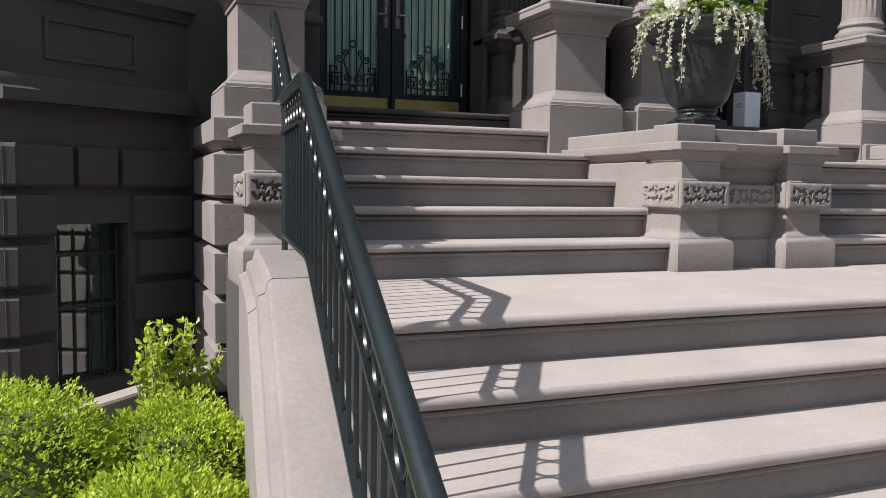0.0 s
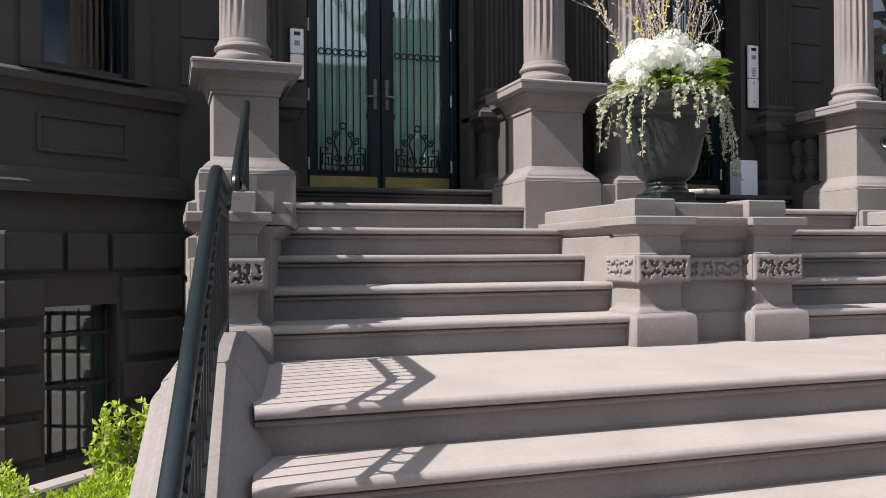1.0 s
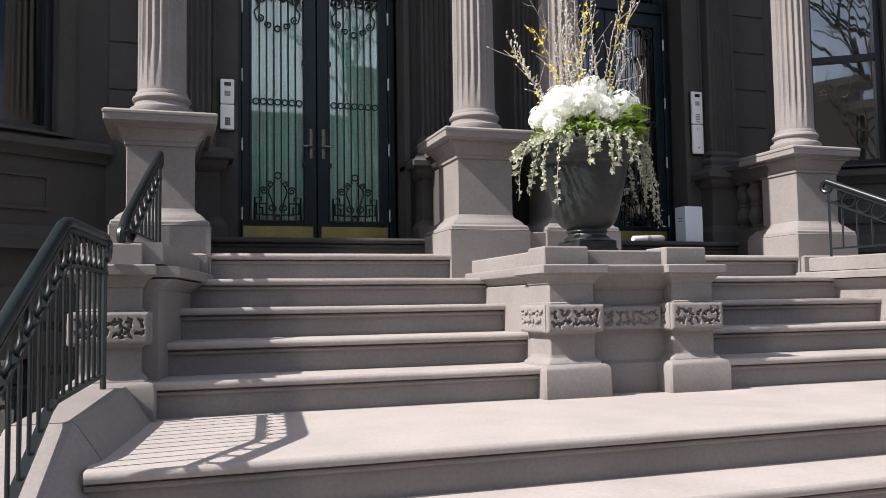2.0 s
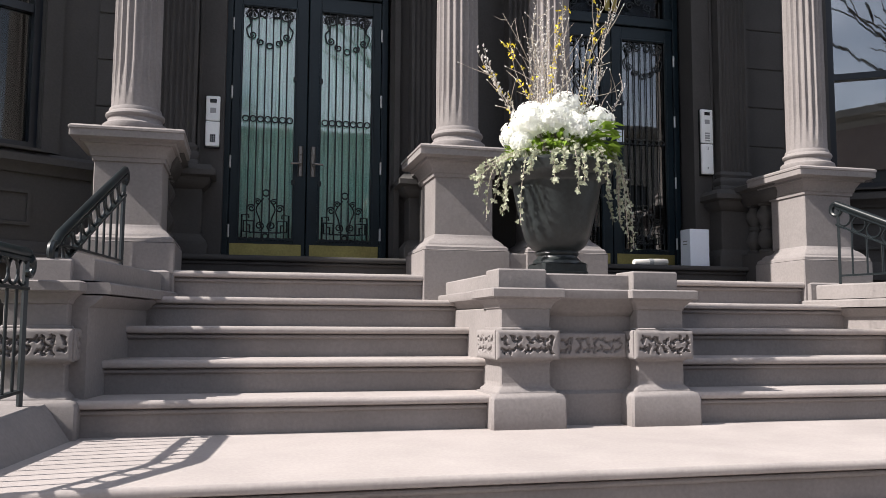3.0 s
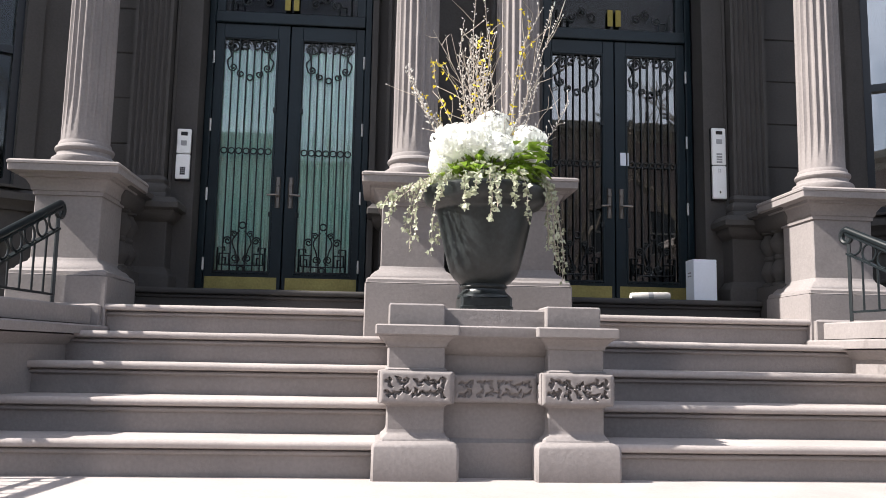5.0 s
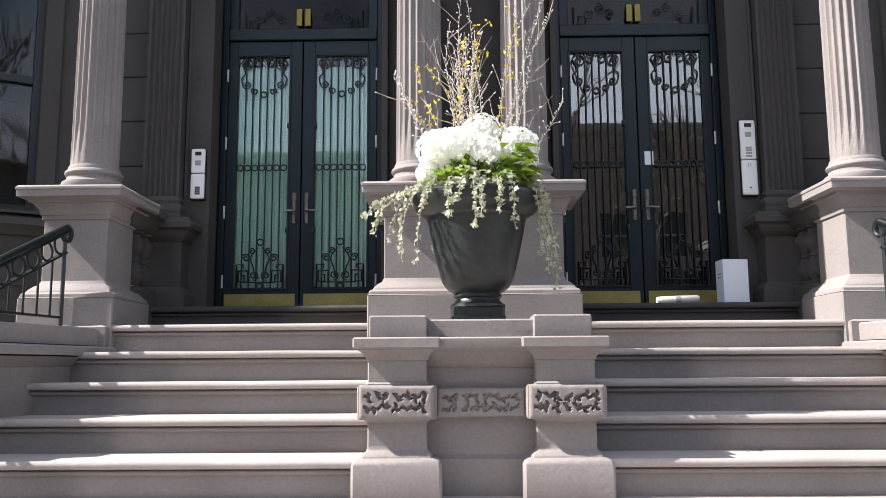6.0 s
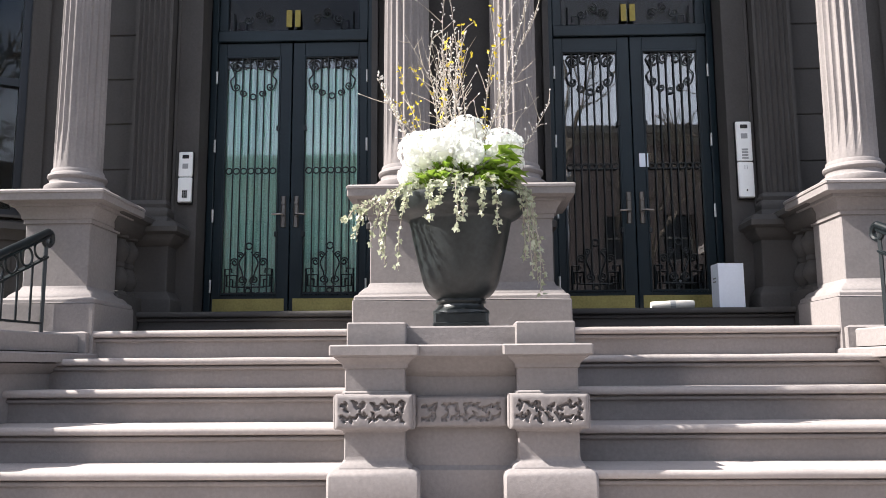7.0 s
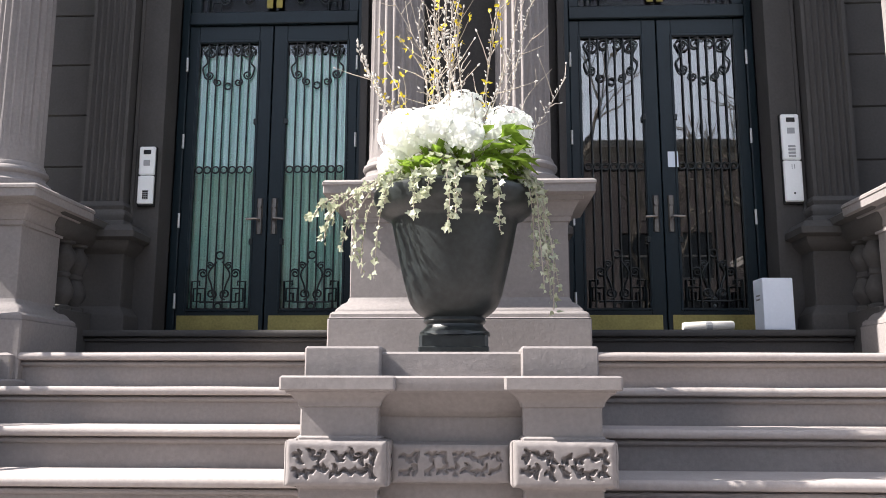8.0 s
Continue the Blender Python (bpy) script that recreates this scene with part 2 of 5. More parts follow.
def tread(x0a, x0b, x1a, x1b, y, depth, z, h=RISE):
    """One stone tread with a rounded nosing, over a riser with a bead under the nosing.
    x0a, x1a: ends at the front; x0b, x1b: at the back."""
    slab = [(0.052, -0.041), (0.010, -0.040), (0.002, -0.036), (-0.002, -0.026), (-0.002, -0.016), (0.001, -0.007), (0.008, 0.0), (depth, 0.0), (depth, -0.041)]
    below = [(0.046, -h), (0.046, -0.074), (0.040, -0.070), (0.026, -0.066), (0.023, -0.058), (0.026, -0.050), (0.038, -0.047), (0.040, -0.0405), (depth, -0.0405), (depth, -h)]

    def solid(prof):
        ra, rb = [[(a + (b - a) * max(0.0, min(1.0, dy / depth)), y + dy, z + dz) for dy, dz in prof] for a, b in ((x0a, x0b), (x1a, x1b))]
        # worn, slightly uneven front edge
        cols = 24
        rows_ = []
        for i in range(cols + 1):
            ring_ = []
            for (dy, dz), p, q in zip(prof, ra, rb):
                v = Vector(p).lerp(Vector(q), i / cols)
                if dy < 0.012:
                    v.y += 0.004 * noise.noise((v.x * 3.1, y * 7, z * 5))
                    v.z += 0.003 * noise.noise((v.x * 2.3 + 9, y * 7, z * 5)) if dz > -0.03 else 0
                ring_.append(tuple(v))
            rows_.append(ring_)
        return loft(rows_)

    return solid(slab), solid(below)


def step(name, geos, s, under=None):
    # sunlit tone for the tread, darker stone for the riser's shade
    t = part(name, mirrored(geos[0], s), STONE_LIT if under is None else under, stoop, smooth=True)
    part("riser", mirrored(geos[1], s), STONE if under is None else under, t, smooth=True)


for s in (-1, 1):
    for k in range(5):
        y, z = NOSE[k], RISE * (k + 1)
        a, b = -(flare(y) + 0.06), -0.50
        geo = tread(a, -(flare(y + 0.4) + 0.06), b, b, y, 0.40 if k < 4 else 1.2, z)
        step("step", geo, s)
    # porch step in the darkened stone: its shadow is put into the colour
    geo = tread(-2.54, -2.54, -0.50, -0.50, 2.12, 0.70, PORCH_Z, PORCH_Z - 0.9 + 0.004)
    step("porch_step", geo, s, STONE_SHADED)
for k in range(6):
    y, z = LOW[k], -RISE * k
    w = flare(y) + 0.06
    geo = tread(-w, -(flare(y + 0.4) + 0.06), w, flare(y + 0.4) + 0.06, y, 0.42 if k else 1.45, z)
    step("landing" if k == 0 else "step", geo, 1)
part("core", block(-2.5, 2.5, 0.3, 2.6, STREET_Z - 0.4, 0.16), STONE_SHADED, stoop)

# cheek walls beside the lower steps
for s in (-1, 1):
    # a level slab by the newel, then the raking slab, with an open joint between them
    for ys in ([-0.02, -0.25, -0.5, -0.75, KINK + 0.006], [KINK - 0.003, KINK - 0.02] + [KINK - 0.2 * i for i in range(1, 10)]):
        rings = []
        for y in ys:
            xi, zt = flare(y), cheek_top(y)
            xo = xi + 0.43
            prof = [(xi + 0.02, STREET_Z), (xi, zt - 0.30), (xi + 0.006, zt - 0.20), (xi + 0.13, zt - 0.012), (xi + 0.143, zt), (xo - 0.085, zt), (xo - 0.07, zt - 0.012), (xo - 0.06, zt - 0.05), (xo - 0.035, zt - 0.06), (xo - 0.03, zt - 0.1), (xo, zt - 0.12), (xo, STREET_Z)]
            rings.append([(s * x, y, z) for x, z in prof])
        part("cheek_wall", loft(rings), STONE, stoop, "flared stone cheek wall with a moulded coping", smooth=True)
    # parapet that climbs from the newel to the pedestal
    ys = [0.12, 0.35, 0.7, 1.05, 1.42]
    for nm, inn, out, z0, z1 in (("parapet", 0.02, 0.27, -0.02, 0.62), ("parapet_cap", -0.08, 0.36, 0.68, 0.745), ("parapet_block", 0.0, 0.29, 0.745, 0.862)):
        rings = []
        for y in ys:
            a, b = flare(y) + inn, flare(y) + out
            if nm == "parapet":
                pr = [(a, z0), (a, z1), (a - 0.03, z1 + 0.02), (a - 0.07, z1 + 0.06), (b + 0.07, z1 + 0.06), (b + 0.03, z1 + 0.02), (b, z1), (b, z0)]
            else:
                pr = [(a, z0 + 0.008), (a, z1 - 0.01), (a + 0.01, z1), (b - 0.01, z1), (b, z1 - 0.01), (b, z0 + 0.008)]
            rings.append([(s * x, y, z) for x, z in pr])
        part(nm, loft(rings), STONE, stoop, smooth=True)
    geo = block(flare(1.2) - 0.02, flare(0.6) + 0.42, 0.1, 1.5, STREET_Z - 0.3, 0.02)
    part("side_wall", mirrored(geo, s), STONE_SHADED, stoop)

# centre parapet behind the paired newels
part("centre_wall", block(-0.53, 0.53, 0.12, 1.5, -0.02, 0.64), STONE, stoop)
part("panel", rect_lathe([(0, -0.02), (0, 0.17), (-0.02, 0.19), (-0.02, 0.36), (0.012, 0.372), (0.012, 0.50), (-0.02, 0.512), (-0.02, 0.60), (0.02, 0.63), (0.05, 0.68)], -0.30, 0.30, 0.09, 0.2), STONE, stoop, smooth=True)
part("centre_cap", rect_lathe([(-0.07, 0.60), (-0.04, 0.63), (0.0, 0.684), (0.03, 0.692), (0.034, 0.70), (0.034, 0.738), (0.026, 0.745)], -0.545, 0.545, 0.03, 1.44), STONE, stoop, smooth=True)
part("centre_block", rect_lathe([(0, 0.74), (0, 0.828), (-0.008, 0.836)], -0.525, 0.525, 0.12, 1.44), STONE, stoop)


def carving(x0, x1, z0, z1, y, depth, seed):
    """A carved panel: a raised web of leaf veins round sunk hollows, inside a plain rim."""
    nx, nz = int((x1 - x0) / 0.0042), int((z1 - z0) / 0.0042)
    zm = (z0 + z1) / 2
    rnd_ = random.Random(int(seed * 10) + 50)
    count = int((x1 - x0 - 0.05) / 0.044)
    sites = []
    for j in range(2):
        for i in range(count):
            cx_ = x0 + 0.025 + (x1 - x0 - 0.05) * (i + 0.5 + 0.22 * (j - 0.5)) / count
            arms = [(rnd_.uniform(0, 2.1) + a * 2.0944 + rnd_.uniform(-0.45, 0.45), rnd_.uniform(0.023, 0.033)) for a in range(3)]
            sites.append((cx_ + rnd_.uniform(-0.005, 0.005), zm + (0.025 if j else -0.025) + rnd_.uniform(-0.004, 0.004), arms))
    vs, fs = [], []
    for j in range(nz + 1):
        for i in range(nx + 1):
            x, z = x0 + (x1 - x0) * i / nx, z0 + (z1 - z0) * j / nz
            p = Vector((x * 30, z * 30, seed * 3.7))
            # three-lobed leaf hollows in two staggered rows
            v = 0.0
            for sx_, sz_, arms in sites:
                dx, dz = x - sx_, z - sz_
                if dx * dx + dz * dz < 0.0013:
                    for sa, reach in arms:
                        ca, sn = math.cos(sa), math.sin(sa)
                        lo_ = dx * ca + dz * sn
                        if -0.002 < lo_ < reach:
                            wd = 0.0052 + 0.0060 * math.sin(math.pi * min(1.0, lo_ / reach + 0.12))
                            v = max(v, 0.115 + 0.09 * (1 - abs(dz * ca - dx * sn + 0.005 * math.sin(lo_ * 120)) / wd) * 1.6)
            e = min(x - x0, x1 - x, z - z0, z1 - z)
            h = max(1 - max(0.0, min(1.0, (v - 0.115) / 0.10)), 1 - max(0.0, min(1.0, (e - 0.024) / 0.006)))
            h = h * h * (3 - 2 * h)
            if e < 0.02:
                h = math.sqrt(max(0.0, 1 - (1 - e / 0.02) ** 2))
            skirt = 0.012 if i in (0, nx) or j in (0, nz) else 0.0
            vs.append((x, y - depth * h + depth * 0.12 * noise.noise(p * 0.6) + skirt + (depth if skirt else 0), z))
    for j in range(nz):
        for i in range(nx):
            a = j * (nx + 1) + i
            fs.append((a, a + 1, a + nx + 2, a + nx + 1))
    return vs, fs


part("carved_band", carving(-0.214, 0.214, 0.366, 0.506, 0.074, 0.014, 5), STONE, stoop, "carved interlace band", smooth=True)


def newel(cx, label):
    """A square stone newel: plinth, die, carved block, die, moulded cap and upper block."""
    t = thing("newel", label, "newel post", (cx, 0.1, 0.0), "newels of the stoop", "structure")
    x0, x1, y0, y1 = cx - 0.14, cx + 0.14, 0.02, 0.30
    part("plinth", rect_lathe([(0.066, -0.01), (0.07, 0.0), (0.07, 0.155), (0.062, 0.172), (0.045, 0.182), (0.03, 0.186), (0.028, 0.196), (0.008, 0.214), (0.002, 0.226), (0.0, 0.24)], x0, x1, y0, y1, 0.012), STONE, t, smooth=True)
    part("die", rect_lathe([(0, 0.22), (0, 0.665)], x0, x1, y0, y1, 0.006), STONE, t)
    part("carved_block", rect_lathe([(0.004, 0.345), (0.006, 0.352), (0.012, 0.356), (0.022, 0.366), (0.03, 0.38), (0.03, 0.50), (0.022, 0.514), (0.012, 0.520), (0.012, 0.528), (0.004, 0.534)], x0, x1, y0, y1, 0.014), STONE, t, smooth=True)
    yf = y0 - 0.03
    part("carving", carving(x0 - 0.040, x1 + 0.040, 0.360, 0.522, yf - 0.001, 0.021, cx * 5), STONE, t, "carved interlace panel", smooth=True)
    for sx in (-1, 1):
        m = Matrix.Translation((cx + sx * 0.172, 0.16, 0)) @ Matrix.Rotation(radians(90 * sx), 4, "Z")
        part("carving", turned(carving(-0.175, 0.175, 0.360, 0.522, 0.0, 0.016, 9 + cx * sx), m), STONE, t, "carved interlace panel", smooth=True)
    part("cap", rect_lathe([(-0.002, 0.632), (0.008, 0.638), (0.010, 0.648), (0.016, 0.660), (0.030, 0.676), (0.046, 0.686), (0.048, 0.692), (0.062, 0.693), (0.066, 0.698), (0.066, 0.738), (0.058, 0.745)], x0, x1, y0, y1, 0.008), STONE, t, smooth=True)
    part("upper_block", rect_lathe([(0.0, 0.742), (0.0, 0.846), (-0.006, 0.854)], x0, x1, y0 + 0.05, y1, 0.006), STONE, t)
    return t


newel(-0.398, "pink-brown stone newel with carved interlace, beside the planter")
newel(0.398, "pink-brown stone newel with carved interlace, under the planter")
newel(-2.83, "stone newel with carved block behind the iron handrail")
newel(2.83, "stone newel with carved block at the outer side")

# ---- facade ----
WALL_Y, TOP_Z, BASE_Z = 2.48, 7.5, -1.6
wall = thing("wall_front", "brownstone house front with canted bays, coloured as in shade", "wall", kind="structure")


def wall_run(p, q, z0, z1, holes=(), thick=0.35):
    """An upright wall from p to q (outer face on the right hand going p to q), with rectangular holes (u0, u1, z0, z1)."""
    p, q = Vector(p), Vector(q)
    ln_, d = (q - p).length, (q - p).normalized()
    nrm = Vector((d.y, -d.x))
    us = sorted({0.0, ln_, *[u for h in holes for u in h[:2]]})
    zs = sorted({z0, z1, *[z for h in holes for z in h[2:]]})
    geos = []
    for a, b in zip(us, us[1:]):
        for c, e in zip(zs, zs[1:]):
            um, zm = (a + b) / 2, (c + e) / 2
            if any(h[0] < um < h[1] and h[2] < zm < h[3] for h in holes):
                continue
            P, Q = p + d * a, p + d * b
            R, S = Q - nrm * thick, P - nrm * thick
            geos.append(loft([[(v.x, v.y, z) for v in (P, Q, R, S)] for z in (c, e)]))
    return join(*geos)


part("wall_piece", block(-0.66, 0.66, WALL_Y, WALL_Y + 0.4, BASE_Z, TOP_Z, 0.002), STONE_SHADED, wall)
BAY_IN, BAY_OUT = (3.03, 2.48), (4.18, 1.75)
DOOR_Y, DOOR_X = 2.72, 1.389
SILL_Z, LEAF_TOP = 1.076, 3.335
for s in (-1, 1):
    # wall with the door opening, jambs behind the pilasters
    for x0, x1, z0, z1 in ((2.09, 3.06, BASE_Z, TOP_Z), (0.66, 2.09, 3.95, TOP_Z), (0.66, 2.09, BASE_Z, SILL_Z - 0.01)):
        part("wall_piece", mirrored(block(x0, x1, WALL_Y, WALL_Y + 0.4, z0, z1, 0.002), s), STONE_SHADED, wall)
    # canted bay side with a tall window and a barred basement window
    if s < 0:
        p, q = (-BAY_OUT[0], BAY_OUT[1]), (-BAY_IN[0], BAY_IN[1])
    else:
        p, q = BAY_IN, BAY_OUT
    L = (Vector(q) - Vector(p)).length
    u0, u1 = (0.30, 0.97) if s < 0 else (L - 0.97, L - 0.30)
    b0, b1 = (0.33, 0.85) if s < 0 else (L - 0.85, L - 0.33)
    part("bay_side", wall_run(p, q, BASE_Z, TOP_Z, [(u0, u1, 1.78, 4.6), (b0, b1, -0.85, 0.20)]), STONE_SHADED, wall)
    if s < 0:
        part("bay_front", wall_run((-7.0, BAY_OUT[1]), (-BAY_OUT[0], BAY_OUT[1]), BASE_Z, TOP_Z), STONE_SHADED, wall)
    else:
        part("bay_front", wall_run(BAY_OUT, (7.0, BAY_OUT[1]), BASE_Z, TOP_Z), STONE_SHADED, wall)
    # mouldings along the bay
    d = (Vector(q) - Vector(p)).normalized()
    nrm = Vector((d.y, -d.x))

    def along(u, out, z, p=p, d=d, nrm=nrm):
        v = Vector(p) + d * u + nrm * out
        return (v.x, v.y, z)

    def mould(prof, ua, ub):
        return loft([[along(u, o, z) for o, z in prof] for u in (ua, ub)])

    part("sill_course", mould([(-0.02, 1.62), (0.03, 1.62), (0.05, 1.66), (0.10, 1.69), (0.10, 1.74), (0.06, 1.77), (-0.02, 1.78)], -0.03, L), STONE_SHADED, wall, smooth=True)
    part("base_course", mould([(-0.02, 0.96), (0.10, 0.96), (0.10, 1.03), (0.06, 1.05), (0.05, 1.09), (0.02, 1.13), (-0.02, 1.13)], -0.03, L), STONE_SHADED, wall, smooth=True)
    # sunk panel under the window: raised rim
    pu0, pu1 = (u0 - 0.02, u1 - 0.04) if s < 0 else (u0 + 0.04, u1 + 0.02)
    rim = join(mould([(0, 1.24), (0.02, 1.24), (0.02, 1.265), (0, 1.27)], pu0, pu1), mould([(0, 1.47), (0.02, 1.475), (0.02, 1.50), (0, 1.50)], pu0, pu1), mould([(0, 1.265), (0.02, 1.265), (0.02, 1.475), (0, 1.475)], pu0, pu0 + 0.025), mould([(0, 1.265), (0.02, 1.265), (0.02, 1.475), (0, 1.475)], pu1 - 0.025, pu1))
    part("panel_rim", rim, STONE_SHADED, wall)
    # window surround
    for ua, ub in ((u0 - 0.13, u0 - 0.005), (u1 + 0.005, u1 + 0.13)):
        part("architrave", mould([(-0.02, 1.785), (0.035, 1.785), (0.035, 4.6), (-0.02, 4.6)], ua, ub), STONE_SHADED, wall)
    # rusticated basement blocks
    rows = [(-1.2, -0.84), (-0.81, -0.53), (-0.50, -0.22), (-0.19, 0.09), (0.12, 0.40), (0.43, 0.71)]
    for i, (za, zb) in enumerate(rows):
        spans = [(-0.02, b0 - 0.02 - 0.03 * (i % 2)), (b1 + 0.02 + 0.04 * (i % 2), L - 0.01)] if i < 5 else [(-0.02, b0 + 0.1), (b0 + 0.14, b1 - 0.10), (b1 - 0.06, L - 0.01)]
        for ua, ub in spans:
            part("rusticated_block", mould([(-0.02, za), (0.035, za + 0.012), (0.05, za + 0.03), (0.05, zb - 0.03), (0.035, zb - 0.012), (-0.02, zb)], ua, ub), STONE_SHADED, wall)
        f0, f1 = (-4.7, -4.1) if s < 0 else (4.1, 4.7)
        part("rusticated_block", loft([[(f0 if k == 0 else f1, BAY_OUT[1] - o, z) for o, z in [(-0.02, za), (0.035, za + 0.012), (0.05, za + 0.03), (0.05, zb - 0.03), (0.035, zb - 0.012), (-0.02, zb)]] for k in (0, 1)]), STONE_SHADED, wall)
    # the tall window: frame, sash bars and glass set back in the opening
    win = thing("window_1" if s < 0 else "window_2", "tall dark-painted sash window in the bay, glass reflecting the street", "window", along((u0 + u1) / 2, 0, 1.8), kind="structure")

    def pane_box(ua, ub, za, zb, o0, o1):
        return loft([[along(u, o, z) for u, o in ((ua, o0), (ub, o0), (ub, o1), (ua, o1))] for z in (za, zb)])

    part("window_frame", join(pane_box(u0, u0 + 0.055, 1.79, 4.59, -0.16, -0.05), pane_box(u1 - 0.055, u1, 1.79, 4.59, -0.16, -0.05), pane_box(u0 + 0.055, u1 - 0.055, 1.79, 1.86, -0.16, -0.05), pane_box(u0 + 0.055, u1 - 0.055, 4.5, 4.59, -0.16, -0.05)), WINPAINT, win)
    part("sash_rail", pane_box(u0 + 0.055, u1 - 0.055, 2.84, 2.90, -0.15, -0.07), WINPAINT, win)
    g = part("pane", pane_box(u0 + 0.055, u1 - 0.055, 1.86, 4.5, -0.118, -0.112), GLASS_N if s < 0 else GLASS_W, win)
    part("window_sill", pane_box(u0 - 0.05, u1 + 0.05, 1.775, 1.793, -0.2, 0.11), STONE_SHADED, win)
    # dark sheet closes the unseen room behind the pane
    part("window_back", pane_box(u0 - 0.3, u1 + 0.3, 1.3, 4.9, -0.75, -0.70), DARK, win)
    # barred basement window
    bw = thing("basement_window_1" if s < 0 else "basement_window_2", "basement window behind black iron bars", "window", along((b0 + b1) / 2, 0, -0.85), kind="structure")
    part("pane", pane_box(b0, b1, -0.85, 0.2, -0.16, -0.154), GLASS_D, bw)
    part("blind", pane_box(b0 + 0.02, b1 - 0.02, -0.85, 0.2, -0.20, -0.185), CURTAIN, bw, "pale blind behind the glass")
    for i in range(5):
        u = b0 + (i + 0.5) * (b1 - b0) / 5
        part("iron_bar", tube([along(u, -0.06, -0.85), along(u, -0.06, 0.12), along(u, -0.06, 0.17)], [0.009, 0.009, 0.002]), IRON, bw)
    for zz in (-0.35, 0.0):
        part("cross_bar", pane_box(b0 - 0.02, b1 + 0.02, zz - 0.012, zz + 0.012, -0.075, -0.045), IRON, bw)

    # ---- pilasters, jambs and respond piers at the door ----
    pil = thing("pilaster", "fluted brownstone pilaster beside the doors", "pilaster", (s * 2.415, 2.36, 1.72), "pilasters", "structure")
    for cx in (2.415,):
        pts, y_f = [], 2.345
        n_fl, w = 6, 0.29
        for i in range(n_fl):
            a = cx - w / 2 + 0.018 + i * (w - 0.036) / n_fl
            st = (w - 0.036) / n_fl
            for j in range(7):
                v = j / 6
                pts.append((a + st * (0.1 + 0.8 * v), y_f + 0.018 * math.sin(math.pi * v) if 0 < v < 1 else y_f))
        outline = [(cx - w / 2, WALL_Y + 0.05), (cx - w / 2, y_f)] + pts + [(cx + w / 2, y_f), (cx + w / 2, WALL_Y + 0.05)]
        part("shaft", mirrored(loft([[(x, y, z) for x, y in outline] for z in (1.93, 5.7)]), s), STONE_SHADED, pil)
        part("base", mirrored(rect_lathe([(0.035, 1.74), (0.035, 1.79), (0.028, 1.80), (0.036, 1.83), (0.028, 1.86), (0.012, 1.875), (0.02, 1.90), (0.01, 1.92), (0, 1.935)], cx - w / 2, cx + w / 2, y_f, WALL_Y + 0.02), s), STONE_SHADED, pil, smooth=True)
    part("jamb", mirrored(block(2.06, 2.265, 2.444, 2.66, PORCH_Z - 0.02, 3.95, 0.003), s), STONE_SHADED, wall)
    part("jamb", mirrored(block(0.65, 0.70, 2.42, 2.66, PORCH_Z - 0.02, 3.95, 0.003), s), STONE_SHADED, wall)
    part("jamb_edge", mirrored(block(2.235, 2.26, 2.43, 2.47, PORCH_Z, 3.95, 0.003), s), STONE_SHADED, wall)
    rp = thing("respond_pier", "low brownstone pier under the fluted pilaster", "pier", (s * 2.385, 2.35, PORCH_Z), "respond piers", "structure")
    part("die", mirrored(block(2.205, 2.625, 2.26, 2.5, PORCH_Z - 0.03, 1.62), s), STONE_SHADED, rp)
    part("base", mirrored(rect_lathe([(0.05, 0.95), (0.05, 1.15), (0.04, 1.17), (0.015, 1.20), (0, 1.22)], 2.205, 2.625, 2.26, 2.5), s), STONE_SHADED, rp, smooth=True)
    part("cap", mirrored(rect_lathe([(0, 1.56), (0.02, 1.58), (0.05, 1.61), (0.06, 1.645), (0.10, 1.66), (0.10, 1.70), (0.08, 1.72), (0.06, 1.745)], 2.205, 2.625, 2.26, 2.5), s), STONE_SHADED, rp, smooth=True)
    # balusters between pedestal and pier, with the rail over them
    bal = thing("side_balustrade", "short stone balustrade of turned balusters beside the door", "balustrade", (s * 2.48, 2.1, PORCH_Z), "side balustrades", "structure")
    # rail, base and balusters also use the darkened stone as painted shade
    part("rail", mirrored(rect_lathe([(0, 1.60), (0.02, 1.62), (0.05, 1.66), (0.06, 1.70), (0.10, 1.715), (0.10, 1.755), (0.08, 1.77)], 2.40, 2.56, 1.75, 2.24), s), STONE_SHADED, bal, smooth=True)
    part("base", mirrored(block(2.37, 2.60, 1.80, 2.24, 0.88, 1.17), s), STONE_SHADED, bal)
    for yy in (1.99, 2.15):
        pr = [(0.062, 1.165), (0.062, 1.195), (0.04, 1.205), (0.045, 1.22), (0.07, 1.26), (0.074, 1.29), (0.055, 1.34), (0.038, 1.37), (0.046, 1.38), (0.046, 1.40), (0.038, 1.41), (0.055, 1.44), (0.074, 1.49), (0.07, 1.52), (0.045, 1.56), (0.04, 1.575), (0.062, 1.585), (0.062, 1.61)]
        part("baluster", moved(lathe(pr, 16), s * 2.46, yy), STONE_SHADED, bal, smooth=True)

# thin ashlar joints on the wall behind the columns
for s in (-1, 1):
    for i in range(7):
        z = 2.02 + 0.37 * i
        part("ashlar", mirrored(block(2.565, 3.02, WALL_Y - 0.012, WALL_Y + 0.01, z - 0.181, z + 0.181, 0.006), s), STONE_SHADED, wall)

